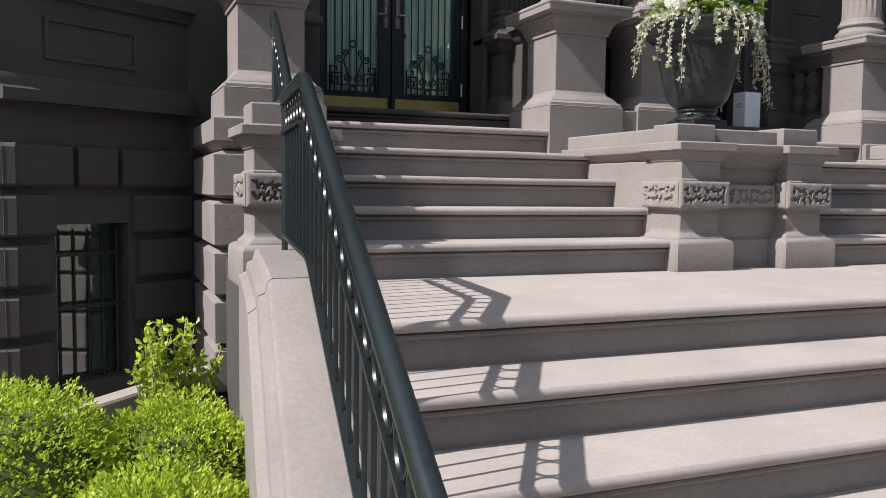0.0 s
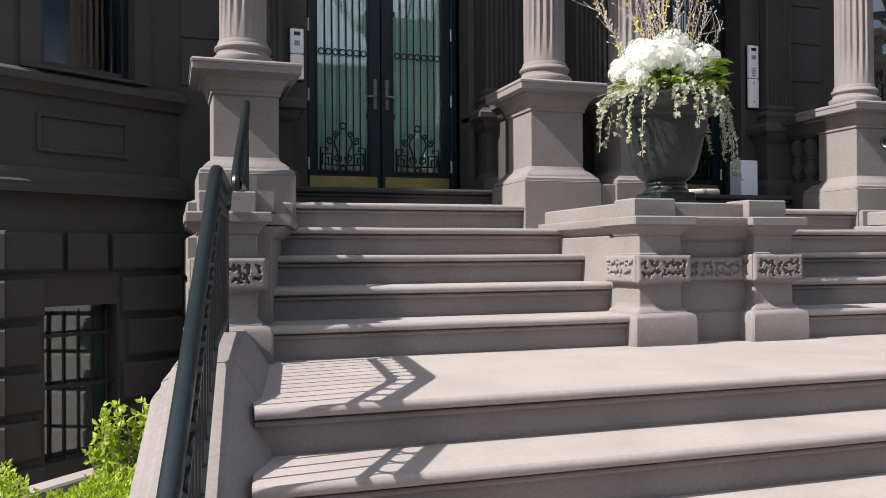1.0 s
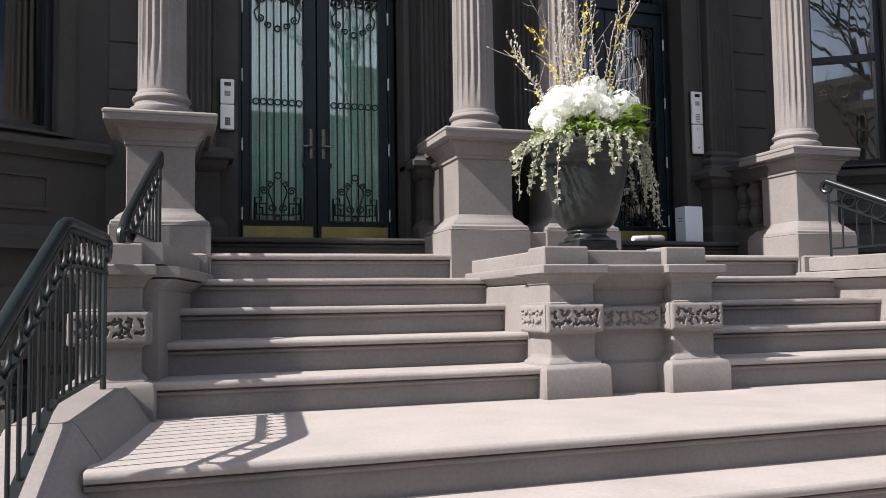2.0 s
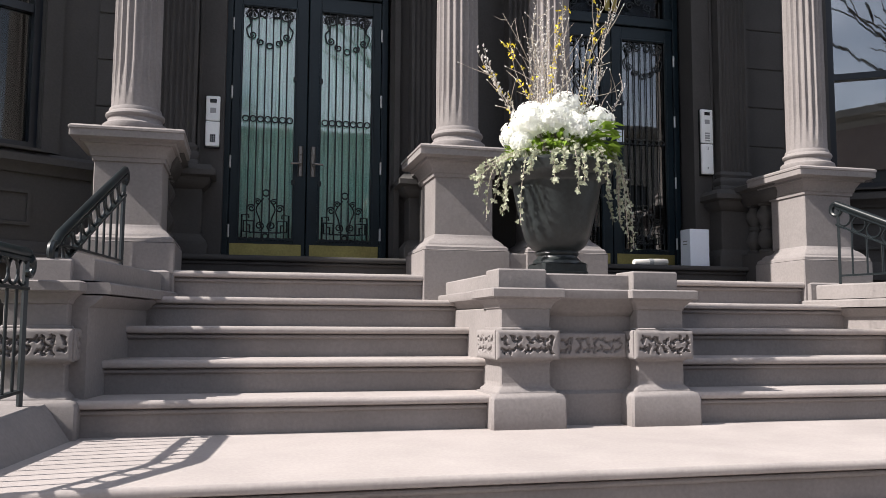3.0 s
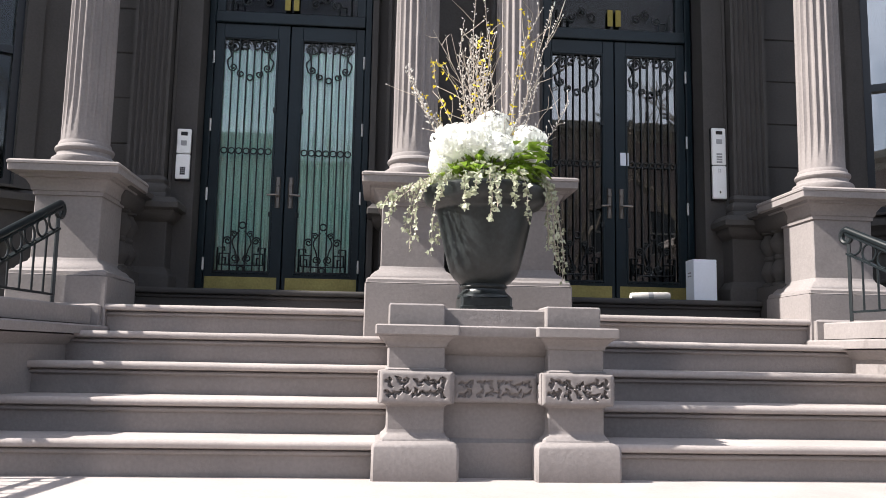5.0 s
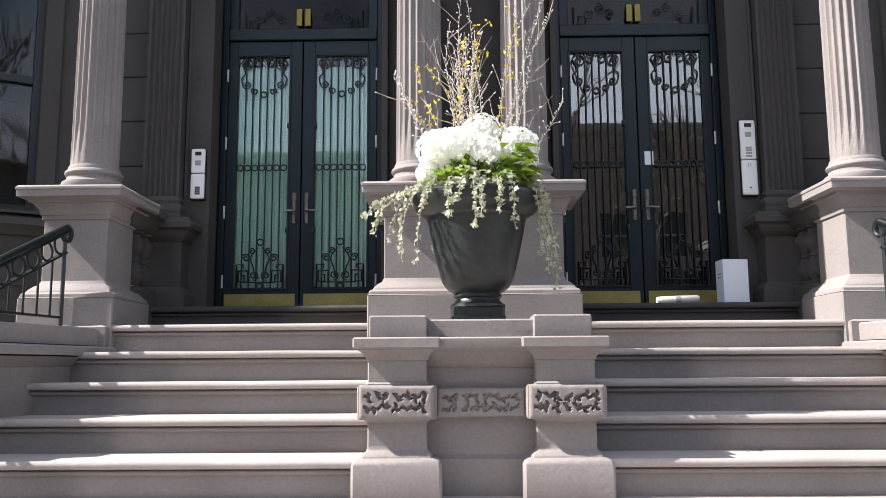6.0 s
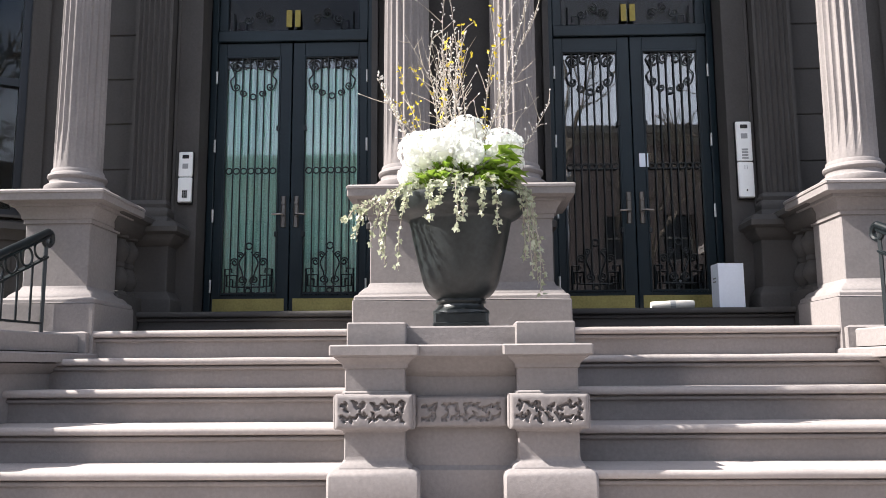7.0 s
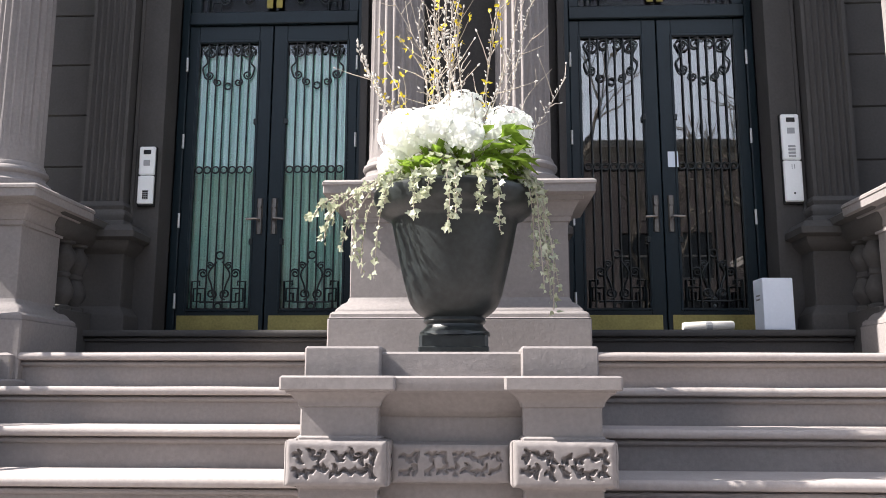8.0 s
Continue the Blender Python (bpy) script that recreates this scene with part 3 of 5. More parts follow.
# pilasters on the centre pier
for cx in (-0.42, 0.42):
    pil = thing("pilaster", "fluted brownstone pilaster behind the paired columns", "pilaster", (cx, 2.36, 1.72), "pilasters", "structure")
    pts, y_f, n_fl, w = [], 2.345, 6, 0.30
    for i in range(n_fl):
        st = (w - 0.036) / n_fl
        a = cx - w / 2 + 0.018 + i * st
        for j in range(7):
            v = j / 6
            pts.append((a + st * (0.1 + 0.8 * v), y_f + (0.018 * math.sin(math.pi * v) if 0 < v < 1 else 0)))
    outline = [(cx - w / 2, WALL_Y + 0.05), (cx - w / 2, y_f)] + pts + [(cx + w / 2, y_f), (cx + w / 2, WALL_Y + 0.05)]
    part("shaft", loft([[(x, y, z) for x, y in outline] for z in (1.93, 5.7)]), STONE_SHADED, pil)
    part("base", rect_lathe([(0.035, 1.74), (0.035, 1.79), (0.028, 1.80), (0.036, 1.83), (0.028, 1.86), (0.012, 1.875), (0.02, 1.90), (0.01, 1.92), (0, 1.935)], cx - w / 2, cx + w / 2, y_f, WALL_Y + 0.02), STONE_SHADED, pil, smooth=True)
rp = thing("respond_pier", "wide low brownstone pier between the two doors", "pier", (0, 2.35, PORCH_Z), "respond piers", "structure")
part("die", block(-0.60, 0.60, 2.26, 2.5, 0.88, 1.62), STONE_SHADED, rp)
part("base", rect_lathe([(0.05, 0.88), (0.05, 1.15), (0.04, 1.17), (0.015, 1.20), (0, 1.22)], -0.6, 0.6, 2.26, 2.5), STONE_SHADED, rp, smooth=True)
part("cap", rect_lathe([(0, 1.56), (0.02, 1.58), (0.05, 1.61), (0.06, 1.645), (0.10, 1.66), (0.10, 1.70), (0.08, 1.72), (0.06, 1.745)], -0.6, 0.6, 2.26, 2.5), STONE_SHADED, rp, smooth=True)
part("side_rail", rect_lathe([(0, 1.60), (0.02, 1.62), (0.05, 1.66), (0.06, 1.70), (0.10, 1.715), (0.10, 1.755), (0.08, 1.77)], -0.5, 0.5, 1.9, 2.24), STONE_SHADED, rp, smooth=True)
part("side_wall", block(-0.52, 0.52, 1.9, 2.24, 0.88, 1.62), STONE_SHADED, rp)


# ---- pedestals and columns ----
def pedestal(x0, x1, label):
    y0, y1 = 1.41, 1.84
    t = thing("column_pedestal", label, "pedestal", ((x0 + x1) / 2, 1.7, 0.9), "column pedestals", "structure")
    part("plinth", rect_lathe([(0.10, 0.70), (0.10, 1.055), (0.094, 1.062)], x0, x1, y0, y1, 0.008), STONE, t)
    part("base_moulding", rect_lathe([(0.10, 1.062), (0.092, 1.066), (0.09, 1.085), (0.078, 1.097), (0.068, 1.10), (0.06, 1.115), (0.035, 1.14), (0.012, 1.155), (0.006, 1.17), (0.0, 1.18)], x0, x1, y0, y1, 0.008), STONE, t, smooth=True)
    part("die", rect_lathe([(0, 1.17), (0, 1.64)], x0, x1, y0, y1, 0.005), STONE, t)
    part("cap", rect_lathe([(0.0, 1.585), (0.012, 1.588), (0.014, 1.612), (0.022, 1.616), (0.030, 1.650), (0.052, 1.682), (0.056, 1.690), (0.078, 1.693), (0.082, 1.712), (0.118, 1.716), (0.134, 1.722), (0.134, 1.764), (0.140, 1.768), (0.140, 1.782), (0.128, 1.794)], x0, x1, y0, y1, 0.006), STONE, t, smooth=True)
    return t


pedestal(-2.835, -2.412, "square brownstone pedestal under a fluted column, beside the steps")
pedestal(2.412, 2.835, "square brownstone pedestal under a fluted column, beside the steps")
pedestal(-0.585, -0.16, "square brownstone pedestal of the centre pair, under a fluted column")
part("plinth_infill", block(-0.08, 0.08, 1.322, 1.91, 0.70, 1.05), STONE, stoop)
pedestal(0.16, 0.585, "square brownstone pedestal of the centre pair, behind the planter")
for s in (-1, 1):
    pier = thing("rusticated_pier", "rusticated brownstone pier of stacked blocks under the pedestal", "pier", (s * 2.6, 1.7, -1.2), "rusticated piers", "structure")
    part("core", mirrored(block(2.39, 2.90, 1.37, 2.4, BASE_Z, 0.72), s), STONE_SHADED, pier)
    for i in range(7):
        zb = 0.87 if i == 0 else 0.65 - 0.302 * (i - 1)
        za = zb - (0.135 if i == 0 else 0.245)
        part("block", mirrored(rect_lathe([(-0.01, za - 0.05 if i == 0 else za - 0.025), (0.055, za), (0.055, zb), (-0.01, zb + 0.028)], 2.39, 2.945, 1.33, 2.4, 0.006), s), STONE, pier)


def column(cx, cy, label):
    t = thing("column", label, "column", (cx, cy, 1.79), "portico columns", "structure")
    b = join(moved(block(-0.215, 0.215, -0.215, 0.215, 1.79, 1.822), cx, cy), moved(lathe([(0.19, 1.82), (0.205, 1.828), (0.212, 1.848), (0.208, 1.868), (0.195, 1.878), (0.184, 1.882), (0.176, 1.895), (0.176, 1.91), (0.186, 1.918), (0.192, 1.932), (0.188, 1.946), (0.178, 1.954), (0.172, 1.958), (0.170, 1.975), (0.165, 1.985)], 40), cx, cy))
    part("base", b, STONE, t, smooth=True)
    rings, nf = [], 20
    for z in np.linspace(1.98, 5.45, 12):
        f = (z - 1.98) / 3.47
        r = 0.158 - 0.02 * f ** 1.6
        dep = 0.018 * min(1.0, (z - 1.98) / 0.05)
        pts = []
        for i in range(nf):
            for j in range(7):
                a = 2 * math.pi * (i + j / 7) / nf
                v = j / 6
                rr = r - (dep * math.sin(math.pi * v) if 0 < j < 6 else 0)
                pts.append((cx + rr * math.cos(a), cy + rr * math.sin(a), float(z)))
        rings.append(pts)
    part("shaft", loft(rings), STONE, t, "fluted shaft")
    part("capital", join(moved(lathe([(0.146, 5.44), (0.165, 5.46), (0.16, 5.50), (0.2, 5.6), (0.21, 5.64)], 32), cx, cy), block(cx - 0.22, cx + 0.22, cy - 0.22, cy + 0.22, 5.64, 5.7)), STONE, t, smooth=True)


column(-2.622, 1.64, "fluted brownstone column beside the double door")
column(2.622, 1.64, "fluted brownstone column beside the dark double door")
column(-0.365, 1.64, "fluted brownstone column of the centre pair")
column(0.365, 1.64, "fluted brownstone column of the centre pair")
port = thing("entablature", "plain brownstone entablature over the columns", "entablature", (0, 1.9, 5.7), kind="structure")
part("beam", rect_lathe([(0, 5.7), (0, 6.05), (0.05, 6.1), (0.15, 6.2), (0.15, 6.3)], -2.75, 2.75, 1.52, 2.5), STONE, port)

# ---- doors ----


def spiral(cx, cz, r0, turns, a0, sense, y, n=22):
    return [(cx + r0 * (1 - 0.8 * i / n) * math.cos(a0 + sense * 2 * math.pi * turns * i / n), y, cz + r0 * (1 - 0.8 * i / n) * math.sin(a0 + sense * 2 * math.pi * turns * i / n)) for i in range(n + 1)]


def arc_path(pts, n=8):
    """A smooth path through a few points."""
    p = [Vector(q) for q in pts]
    p = [p[0] * 2 - p[1]] + p + [p[-1] * 2 - p[-2]]
    out = []
    for i in range(1, len(p) - 2):
        for k in range(n):
            t = k / n
            a, b, c, d = p[i - 1 : i + 3]
            out.append(tuple(0.5 * (2 * b + (c - a) * t + (2 * a - 5 * b + 4 * c - d) * t * t + (3 * b - a - 3 * c + d) * t ** 3)))
    return out + [tuple(p[-2])]


G_Z0, G_Z1, G_W = 1.24, 3.21, 0.444


def grille_scrolls(y):
    """Scrolls, rings and key corners of one leaf's wrought-iron grille, centred on x = 0."""
    g, r = [], 0.0062
    h = G_W / 2
    for sx in (-1, 1):
        # upper scrolls
        g.append(tube([(sx * x, yy, z) for x, yy, z in spiral(0.140, 3.135, 0.056, 1.6, 0.5, 1, y)], r))
        g.append(tube([(sx * x, yy, z) for x, yy, z in spiral(0.046, 3.150, 0.048, 1.3, 2.6, -1, y)], r))
        g.append(tube(arc_path([(sx * 0.196, y, 3.155), (sx * 0.158, y, 3.065), (sx * 0.190, y, 3.015), (sx * 0.178, y, 2.955)]), r))
        g.append(tube([(sx * x, yy, z) for x, yy, z in spiral(0.142, 2.960, 0.036, 1.5, 0.0, -1, y)], r))
        g.append(tube([(sx * x, yy, z) for x, yy, z in spiral(0.075, 2.905, 0.033, 1.4, 1.2, -1, y)], r))
        # lower scrolls
        g.append(tube([(sx * x, yy, z) for x, yy, z in spiral(0.048, 1.350, 0.038, 1.6, -1.5, -1, y)], r))
        g.append(tube([(sx * x, yy, z) for x, yy, z in spiral(0.115, 1.495, 0.036, 1.6, -0.4, 1, y)], r))
        g.append(tube([(sx * x, yy, z) for x, yy, z in spiral(0.065, 1.550, 0.026, 1.4, 0.8, 1, y)], r))
        g.append(tube(arc_path([(sx * 0.02, y, 1.580), (sx * 0.075, y, 1.495), (sx * 0.05, y, 1.410), (sx * 0.035, y, 1.330)]), r))
        key = [(0.095, 1.290), (0.095, 1.390), (0.175, 1.390), (0.175, 1.300), (0.125, 1.300), (0.125, 1.355), (0.15, 1.355)]
        g.append(tube([(sx * a, y, b) for a, b in key], r * 1.2, 4))
        key = [(0.135, 1.410), (0.135, 1.440), (0.19, 1.440), (0.19, 1.250)]
        g.append(tube([(sx * a, y, b) for a, b in key], r * 1.2, 4))
    g.append(moved(ring(0.026, r), 0, y, 1.625))
    g.append(moved(ring(0.024, r), 0, y, 2.875))
    g.append(moved(ring(0.022, r), 0, y, 1.265))
    g.append(tube([(-0.13, y, 1.295), (0.13, y, 1.295)], r))
    return join(*g)


def grille_border(y):
    h, t = G_W / 2, 0.008
    return join(block(-h, -h + t, y - 0.006, y + 0.006, G_Z0, G_Z1, 0.001), block(h - t, h, y - 0.006, y + 0.006, G_Z0, G_Z1, 0.001), block(-h + t, h - t, y - 0.006, y + 0.006, G_Z0, G_Z0 + t, 0.001), block(-h + t, h - t, y - 0.006, y + 0.006, G_Z1 - t, G_Z1, 0.001))


SCROLLS = mesh_of("scrolls", grille_scrolls(0.0), IRON, True)
BORDER = mesh_of("grille_border", grille_border(0.0), IRON)
BARM = mesh_of("grille_bar", tube([(0, 0, G_Z0), (0, 0, G_Z1)], 0.0058, 6), IRON, True)
RINGM = mesh_of("grille_ring", ring(0.024, 0.0056, 16, 5), IRON, True)


def placed(name, me, at, parent, label=""):
    ob = new(name, me)
    ob.location = at
    ob.parent = parent
    ob.matrix_parent_inverse = parent.matrix_basis.inverted()
    return tagged(ob, label)


def double_door(cx, idx, label, curtained):
    yf = DOOR_Y
    x0, x1 = cx - 0.68, cx + 0.68
    d = thing("door_%d" % idx, label, "door", (cx, yf, SILL_Z), kind="structure")
    part("door_frame", join(block(x0, x0 + 0.055, yf - 0.02, yf + 0.14, SILL_Z - 0.03, 3.95), block(x1 - 0.055, x1, yf - 0.02, yf + 0.14, SILL_Z - 0.03, 3.95), block(x0 + 0.055, x1 - 0.055, yf - 0.03, yf + 0.14, LEAF_TOP + 0.005, LEAF_TOP + 0.10), block(x0 + 0.055, x1 - 0.055, yf - 0.02, yf + 0.14, 3.88, 3.95)), DOOR, d)
    part("sill", block(x0 - 0.02, x1 + 0.02, yf - 0.16, yf + 0.1, PORCH_Z - 0.01, SILL_Z, 0.006), STONE_SHADED, d)
    # transom light with its grille and gilt figures, as plain strokes
    tr = part("transom_frame", join(block(x0 + 0.055, x0 + 0.13, yf, yf + 0.06, 3.355, 3.88), block(x1 - 0.13, x1 - 0.055, yf, yf + 0.06, 3.355, 3.88), block(x0 + 0.13, x1 - 0.13, yf, yf + 0.06, 3.355, 3.41), block(x0 + 0.13, x1 - 0.13, yf, yf + 0.06, 3.82, 3.88)), DOOR, d)
    pane = part("transom_pane", block(x0 + 0.13, x1 - 0.13, yf + 0.03, yf + 0.036, 3.41, 3.82, 0.001), GLASS_T, d)
    g = []
    for sx in (-1, 1):
        g.append(tube([(cx + sx * a, yf + 0.005, b) for a, b in ((0.50, 3.60), (0.50, 3.43), (0.40, 3.43), (0.40, 3.52), (0.46, 3.52), (0.46, 3.47))], 0.007, 4))
        for k in range(3):
            g.append(tube([(cx + sx * x, yy, z) for x, yy, z in spiral(0.20 + 0.09 * k, 3.54 + 0.05 * (k % 2), 0.045, 1.4, 0.4 + k, 1, yf + 0.005)], 0.006))
    g.append(tube([(cx - 0.52, yf + 0.005, 3.42), (cx + 0.52, yf + 0.005, 3.42)], 0.007, 4))
    part("transom_grille", join(*g), IRON, d, smooth=True)
    part("number_bar", block(cx - 0.06, cx - 0.012, yf - 0.01, yf + 0.0, 3.47, 3.62, 0.002), GOLD, d, "gilt bar")
    part("number_bar", block(cx + 0.012, cx + 0.06, yf - 0.01, yf + 0.0, 3.47, 3.62, 0.002), GOLD, d, "gilt bar")
    lw = 0.622
    for sx in (-1, 1):
        a, b = (cx - lw, cx - 0.004) if sx < 0 else (cx + 0.004, cx + lw)
        gc = cx + sx * (0.105 + G_W / 2)
        ga, gb = gc - G_W / 2, gc + G_W / 2
        leaf = part("leaf", join(block(a, ga, yf, yf + 0.05, SILL_Z + 0.006, LEAF_TOP, 0.004), block(gb, b, yf, yf + 0.05, SILL_Z + 0.006, LEAF_TOP, 0.004), block(ga, gb, yf + 0.001, yf + 0.049, SILL_Z + 0.006, G_Z0, 0.002), block(ga, gb, yf + 0.001, yf + 0.049, G_Z1, LEAF_TOP, 0.002)), DOOR, d)
        part("bead", join(block(ga - 0.012, ga + 0.004, yf - 0.008, yf + 0.02, G_Z0 - 0.012, G_Z1 + 0.012, 0.003), block(gb - 0.004, gb + 0.012, yf - 0.008, yf + 0.02, G_Z0 - 0.012, G_Z1 + 0.012, 0.003), block(ga + 0.004, gb - 0.004, yf - 0.007, yf + 0.02, G_Z0 - 0.012, G_Z0 + 0.003, 0.003), block(ga + 0.004, gb - 0.004, yf - 0.007, yf + 0.02, G_Z1 - 0.003, G_Z1 + 0.012, 0.003)), DOOR, leaf)
        part("pane", block(ga, gb, yf + 0.024, yf + 0.030, G_Z0, G_Z1, 0.001), GLASS_L if curtained else GLASS_D, leaf)
        part("kick_plate", block(a + 0.012, b - 0.03 if sx < 0 else b - 0.012, yf - 0.004, yf + 0.004, SILL_Z + 0.012, 1.2, 0.001) if sx < 0 else block(a + 0.03, b - 0.012, yf - 0.004, yf + 0.004, SILL_Z + 0.012, 1.2, 0.001), BRASS, leaf, "worn brass kick plate")
        gy = yf + 0.008
        placed("scrolls", SCROLLS, (gc, gy, 0), leaf, "wrought-iron scrolls")
        placed("grille_border", BORDER, (gc, gy, 0), leaf)
        for k in range(6):
            placed("grille_bar", BARM, (gc + (k - 2.5) * 0.06, gy, 0), leaf)
        for k in range(7):
            placed("grille_ring", RINGM, (gc + (k - 3) * 0.06, gy - 0.004, 2.245), leaf)
        for z in (1.72, 2.60):
            part("lock_box", block(gc - sx * (G_W / 2 - 0.004) - 0.014, gc - sx * (G_W / 2 - 0.004) + 0.014, yf - 0.012, yf + 0.02, z - 0.022, z + 0.022, 0.004), IRON, leaf)
        hx = cx + sx * 0.052
        part("handle_plate", rect_lathe([(0, 1.775), (0, 2.03)], hx - 0.021, hx + 0.021, yf - 0.012, yf + 0.002, 0.009), STEEL, leaf, "satin nickel plate", smooth=True)
        part("lever", join(tube([(hx, yf - 0.008, 1.875), (hx, yf - 0.05, 1.875), (hx + sx * 0.02, yf - 0.06, 1.875), (hx + sx * 0.082, yf - 0.06, 1.871)], 0.0085, 8), moved(turned(lathe([(0.016, 0), (0.016, 0.014)], 12), Matrix.Rotation(radians(90), 4, "X")), hx, yf - 0.01, 1.975)), STEEL, leaf, "satin nickel lever", smooth=True)
        ex = x0 + 0.058 if sx < 0 else x1 - 0.058
        for z in (1.30, 1.87, 2.45, 3.03):
            part("hinge", tube([(ex, yf - 0.028, z - 0.052), (ex, yf - 0.028, z + 0.052)], 0.009, 8), PALESTEEL, d, "steel butt hinge", smooth=True)
    # unseen hall behind, closed by a dark box
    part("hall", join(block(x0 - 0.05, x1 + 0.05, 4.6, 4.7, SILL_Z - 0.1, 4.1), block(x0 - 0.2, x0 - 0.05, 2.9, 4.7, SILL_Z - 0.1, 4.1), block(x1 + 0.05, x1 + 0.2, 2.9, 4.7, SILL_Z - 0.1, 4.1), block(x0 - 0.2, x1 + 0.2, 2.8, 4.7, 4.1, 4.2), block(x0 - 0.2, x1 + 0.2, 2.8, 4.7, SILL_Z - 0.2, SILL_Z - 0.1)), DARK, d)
    return d


door_l = double_door(-DOOR_X, 1, "dark blue-black double door with iron grilles and pale curtains", True)
door_r = double_door(DOOR_X, 2, "dark blue-black double door with iron grilles and dark glass", False)
for sx in (-1, 1):
    gc = -DOOR_X + sx * (0.105 + G_W / 2)
    front, back = [], []
    for i in range(121):
        x = gc - G_W / 2 - 0.02 + (G_W + 0.04) * i / 120
        y = DOOR_Y + 0.085 + 0.020 * math.sin(i * 0.55 + 0.8 * math.sin(i * 0.11)) + 0.009 * math.sin(i * 1.31 + sx)
        front.append((x, y))
        back.append((x, y + 0.003))
    outline = front + back[::-1]
    cur = part("door_curtain", loft([[(x, y, z) for x, y in outline] for z in (1.26, 2.2, 3.14)]), CURTAIN, None, smooth=True)
    tagged(cur, "pale green sheer pleated curtain behind the door glass", "curtain", "door curtains")
note = part("paper_note", block(1.434, 1.506, DOOR_Y - 0.006, DOOR_Y - 0.0005, 2.235, 2.347, 0.0005), CARTON)
tagged(note, "small white paper note taped to the dark door", "note")

# ---- intercom panels ----


def intercom(x0, x1, z0, z1, label, keypad):
    y1 = 2.444
    y0 = y1 - 0.045
    t = thing("intercom_panel", label, "intercom", ((x0 + x1) / 2, y1, z0))
    zm = z0 + (z1 - z0) * (0.50 if keypad else 0.47)
    part("backing", block(x0 - 0.004, x1 + 0.004, y0 + 0.02, y1 + 0.002, z0 - 0.012, z1 + 0.002, 0.002), BLACKPL, t)
    for a, b in ((z0, zm - 0.003), (zm + 0.003, z1)):
        part("panel", block(x0, x1, y0, y0 + 0.03, a, b, 0.006), WHITEPL, t)
    w = x1 - x0
    part("display", block(x0 + 0.28 * w, x0 + 0.75 * w, y0 - 0.003, y0 + 0.004, z1 - 0.055, z1 - 0.025, 0.001), BLACKPL, t)
    part("speaker_grille", block(x0 + 0.3 * w, x0 + 0.72 * w, y0 - 0.002, y0 + 0.004, z1 - 0.135, z1 - 0.095, 0.001), GREYPL, t)
    if keypad:
        kp = part("keypad", block(x0 + 0.33 * w, x0 + 0.72 * w, y0 - 0.002, y0 + 0.004, z0 + 0.03, z0 + 0.095, 0.001), GREYPL, t)
        for i in range(3):
            for j in range(4):
                part("key", block(x0 + (0.36 + 0.12 * i) * w, x0 + (0.45 + 0.12 * i) * w, y0 - 0.005, y0, z0 + 0.035 + 0.015 * j, z0 + 0.045 + 0.015 * j, 0.001), BLACKPL, kp)
    else:
        for j in range(4):
            part("call_button", block(x0 + 0.3 * w, x0 + 0.7 * w, y0 - 0.004, y0 + 0.002, zm + 0.02 + 0.022 * j, zm + 0.034 + 0.022 * j, 0.001), GREYPL, t)
        part("lock", moved(turned(lathe([(0.006, -0.004), (0.006, 0.004)], 10), Matrix.Rotation(radians(90), 4, "X")), (x0 + x1) / 2, y0, z0 + 0.055), BLACKPL, t)
        for i in range(2):
            part("slot", block(x0 + (0.42 + 0.14 * i) * w, x0 + (0.46 + 0.14 * i) * w, y0 - 0.002, y0 + 0.002, zm - 0.06, zm - 0.03, 0.0005), GREYPL, t)


intercom(-2.20, -2.092, 1.927, 2.327, "white two-part intercom panel with keypad by the door", True)
intercom(2.113, 2.231, 1.912, 2.506, "tall white two-part intercom panel with call buttons", False)

# ---- parcel, newspaper and small camera ----
m = Matrix.Translation((1.945, 2.27, PORCH_Z)) @ Matrix.Rotation(radians(3), 4, "Z")
t = thing("parcel_box", "upright white cardboard box standing by the door", "box", (1.945, 2.27, PORCH_Z))
part("carton", turned(block(-0.095, 0.095, -0.075, 0.075, 0.002, 0.325, 0.003), m), CARTON, t)
part("flap_seam", turned(block(-0.09, 0.09, -0.0015, 0.0015, 0.322, 0.3265, 0.0005), m), GREYPL, t)
for j, (a, b) in enumerate(((-0.03, 0.0), (0.005, 0.03), (-0.03, -0.005), (0.0, 0.03))):
    part("print_bar", turned(block(-0.0965, -0.0945, a, b, 0.19 + 0.025 * (j // 2), 0.20 + 0.025 * (j // 2), 0.0004), m), INK, t)
paper_roll = thing("newspaper", "rolled newspaper lying at the dark door", "newspaper", (1.55, 2.33, PORCH_Z))
geo = turned(lathe([(0.001, -0.16), (0.028, -0.158), (0.032, -0.14), (0.033, 0.0), (0.031, 0.14), (0.027, 0.158), (0.001, 0.16)], 14), Matrix.Translation((1.55, 2.33, PORCH_Z + 0.034)) @ Matrix.Rotation(radians(88), 4, "Y"))
part("roll", geo, NEWS, paper_roll, smooth=True)
part("band", turned(lathe([(0.0335, -0.02), (0.0345, -0.018), (0.0345, 0.018), (0.0335, 0.02)], 14), Matrix.Translation((1.55, 2.33, PORCH_Z + 0.034)) @ Matrix.Rotation(radians(88), 4, "Y")), GREYPL, paper_roll)
dome = thing("security_camera", "small white dome camera on the pedestal ledge", "camera", (-0.56, 2.1, 1.768))
part("dome", moved(lathe([(0.001, 0.055), (0.02, 0.052), (0.034, 0.038), (0.038, 0.02), (0.036, 0.0)], 18), -0.575, 2.10, 1.768), WHITEPL, dome, smooth=True)
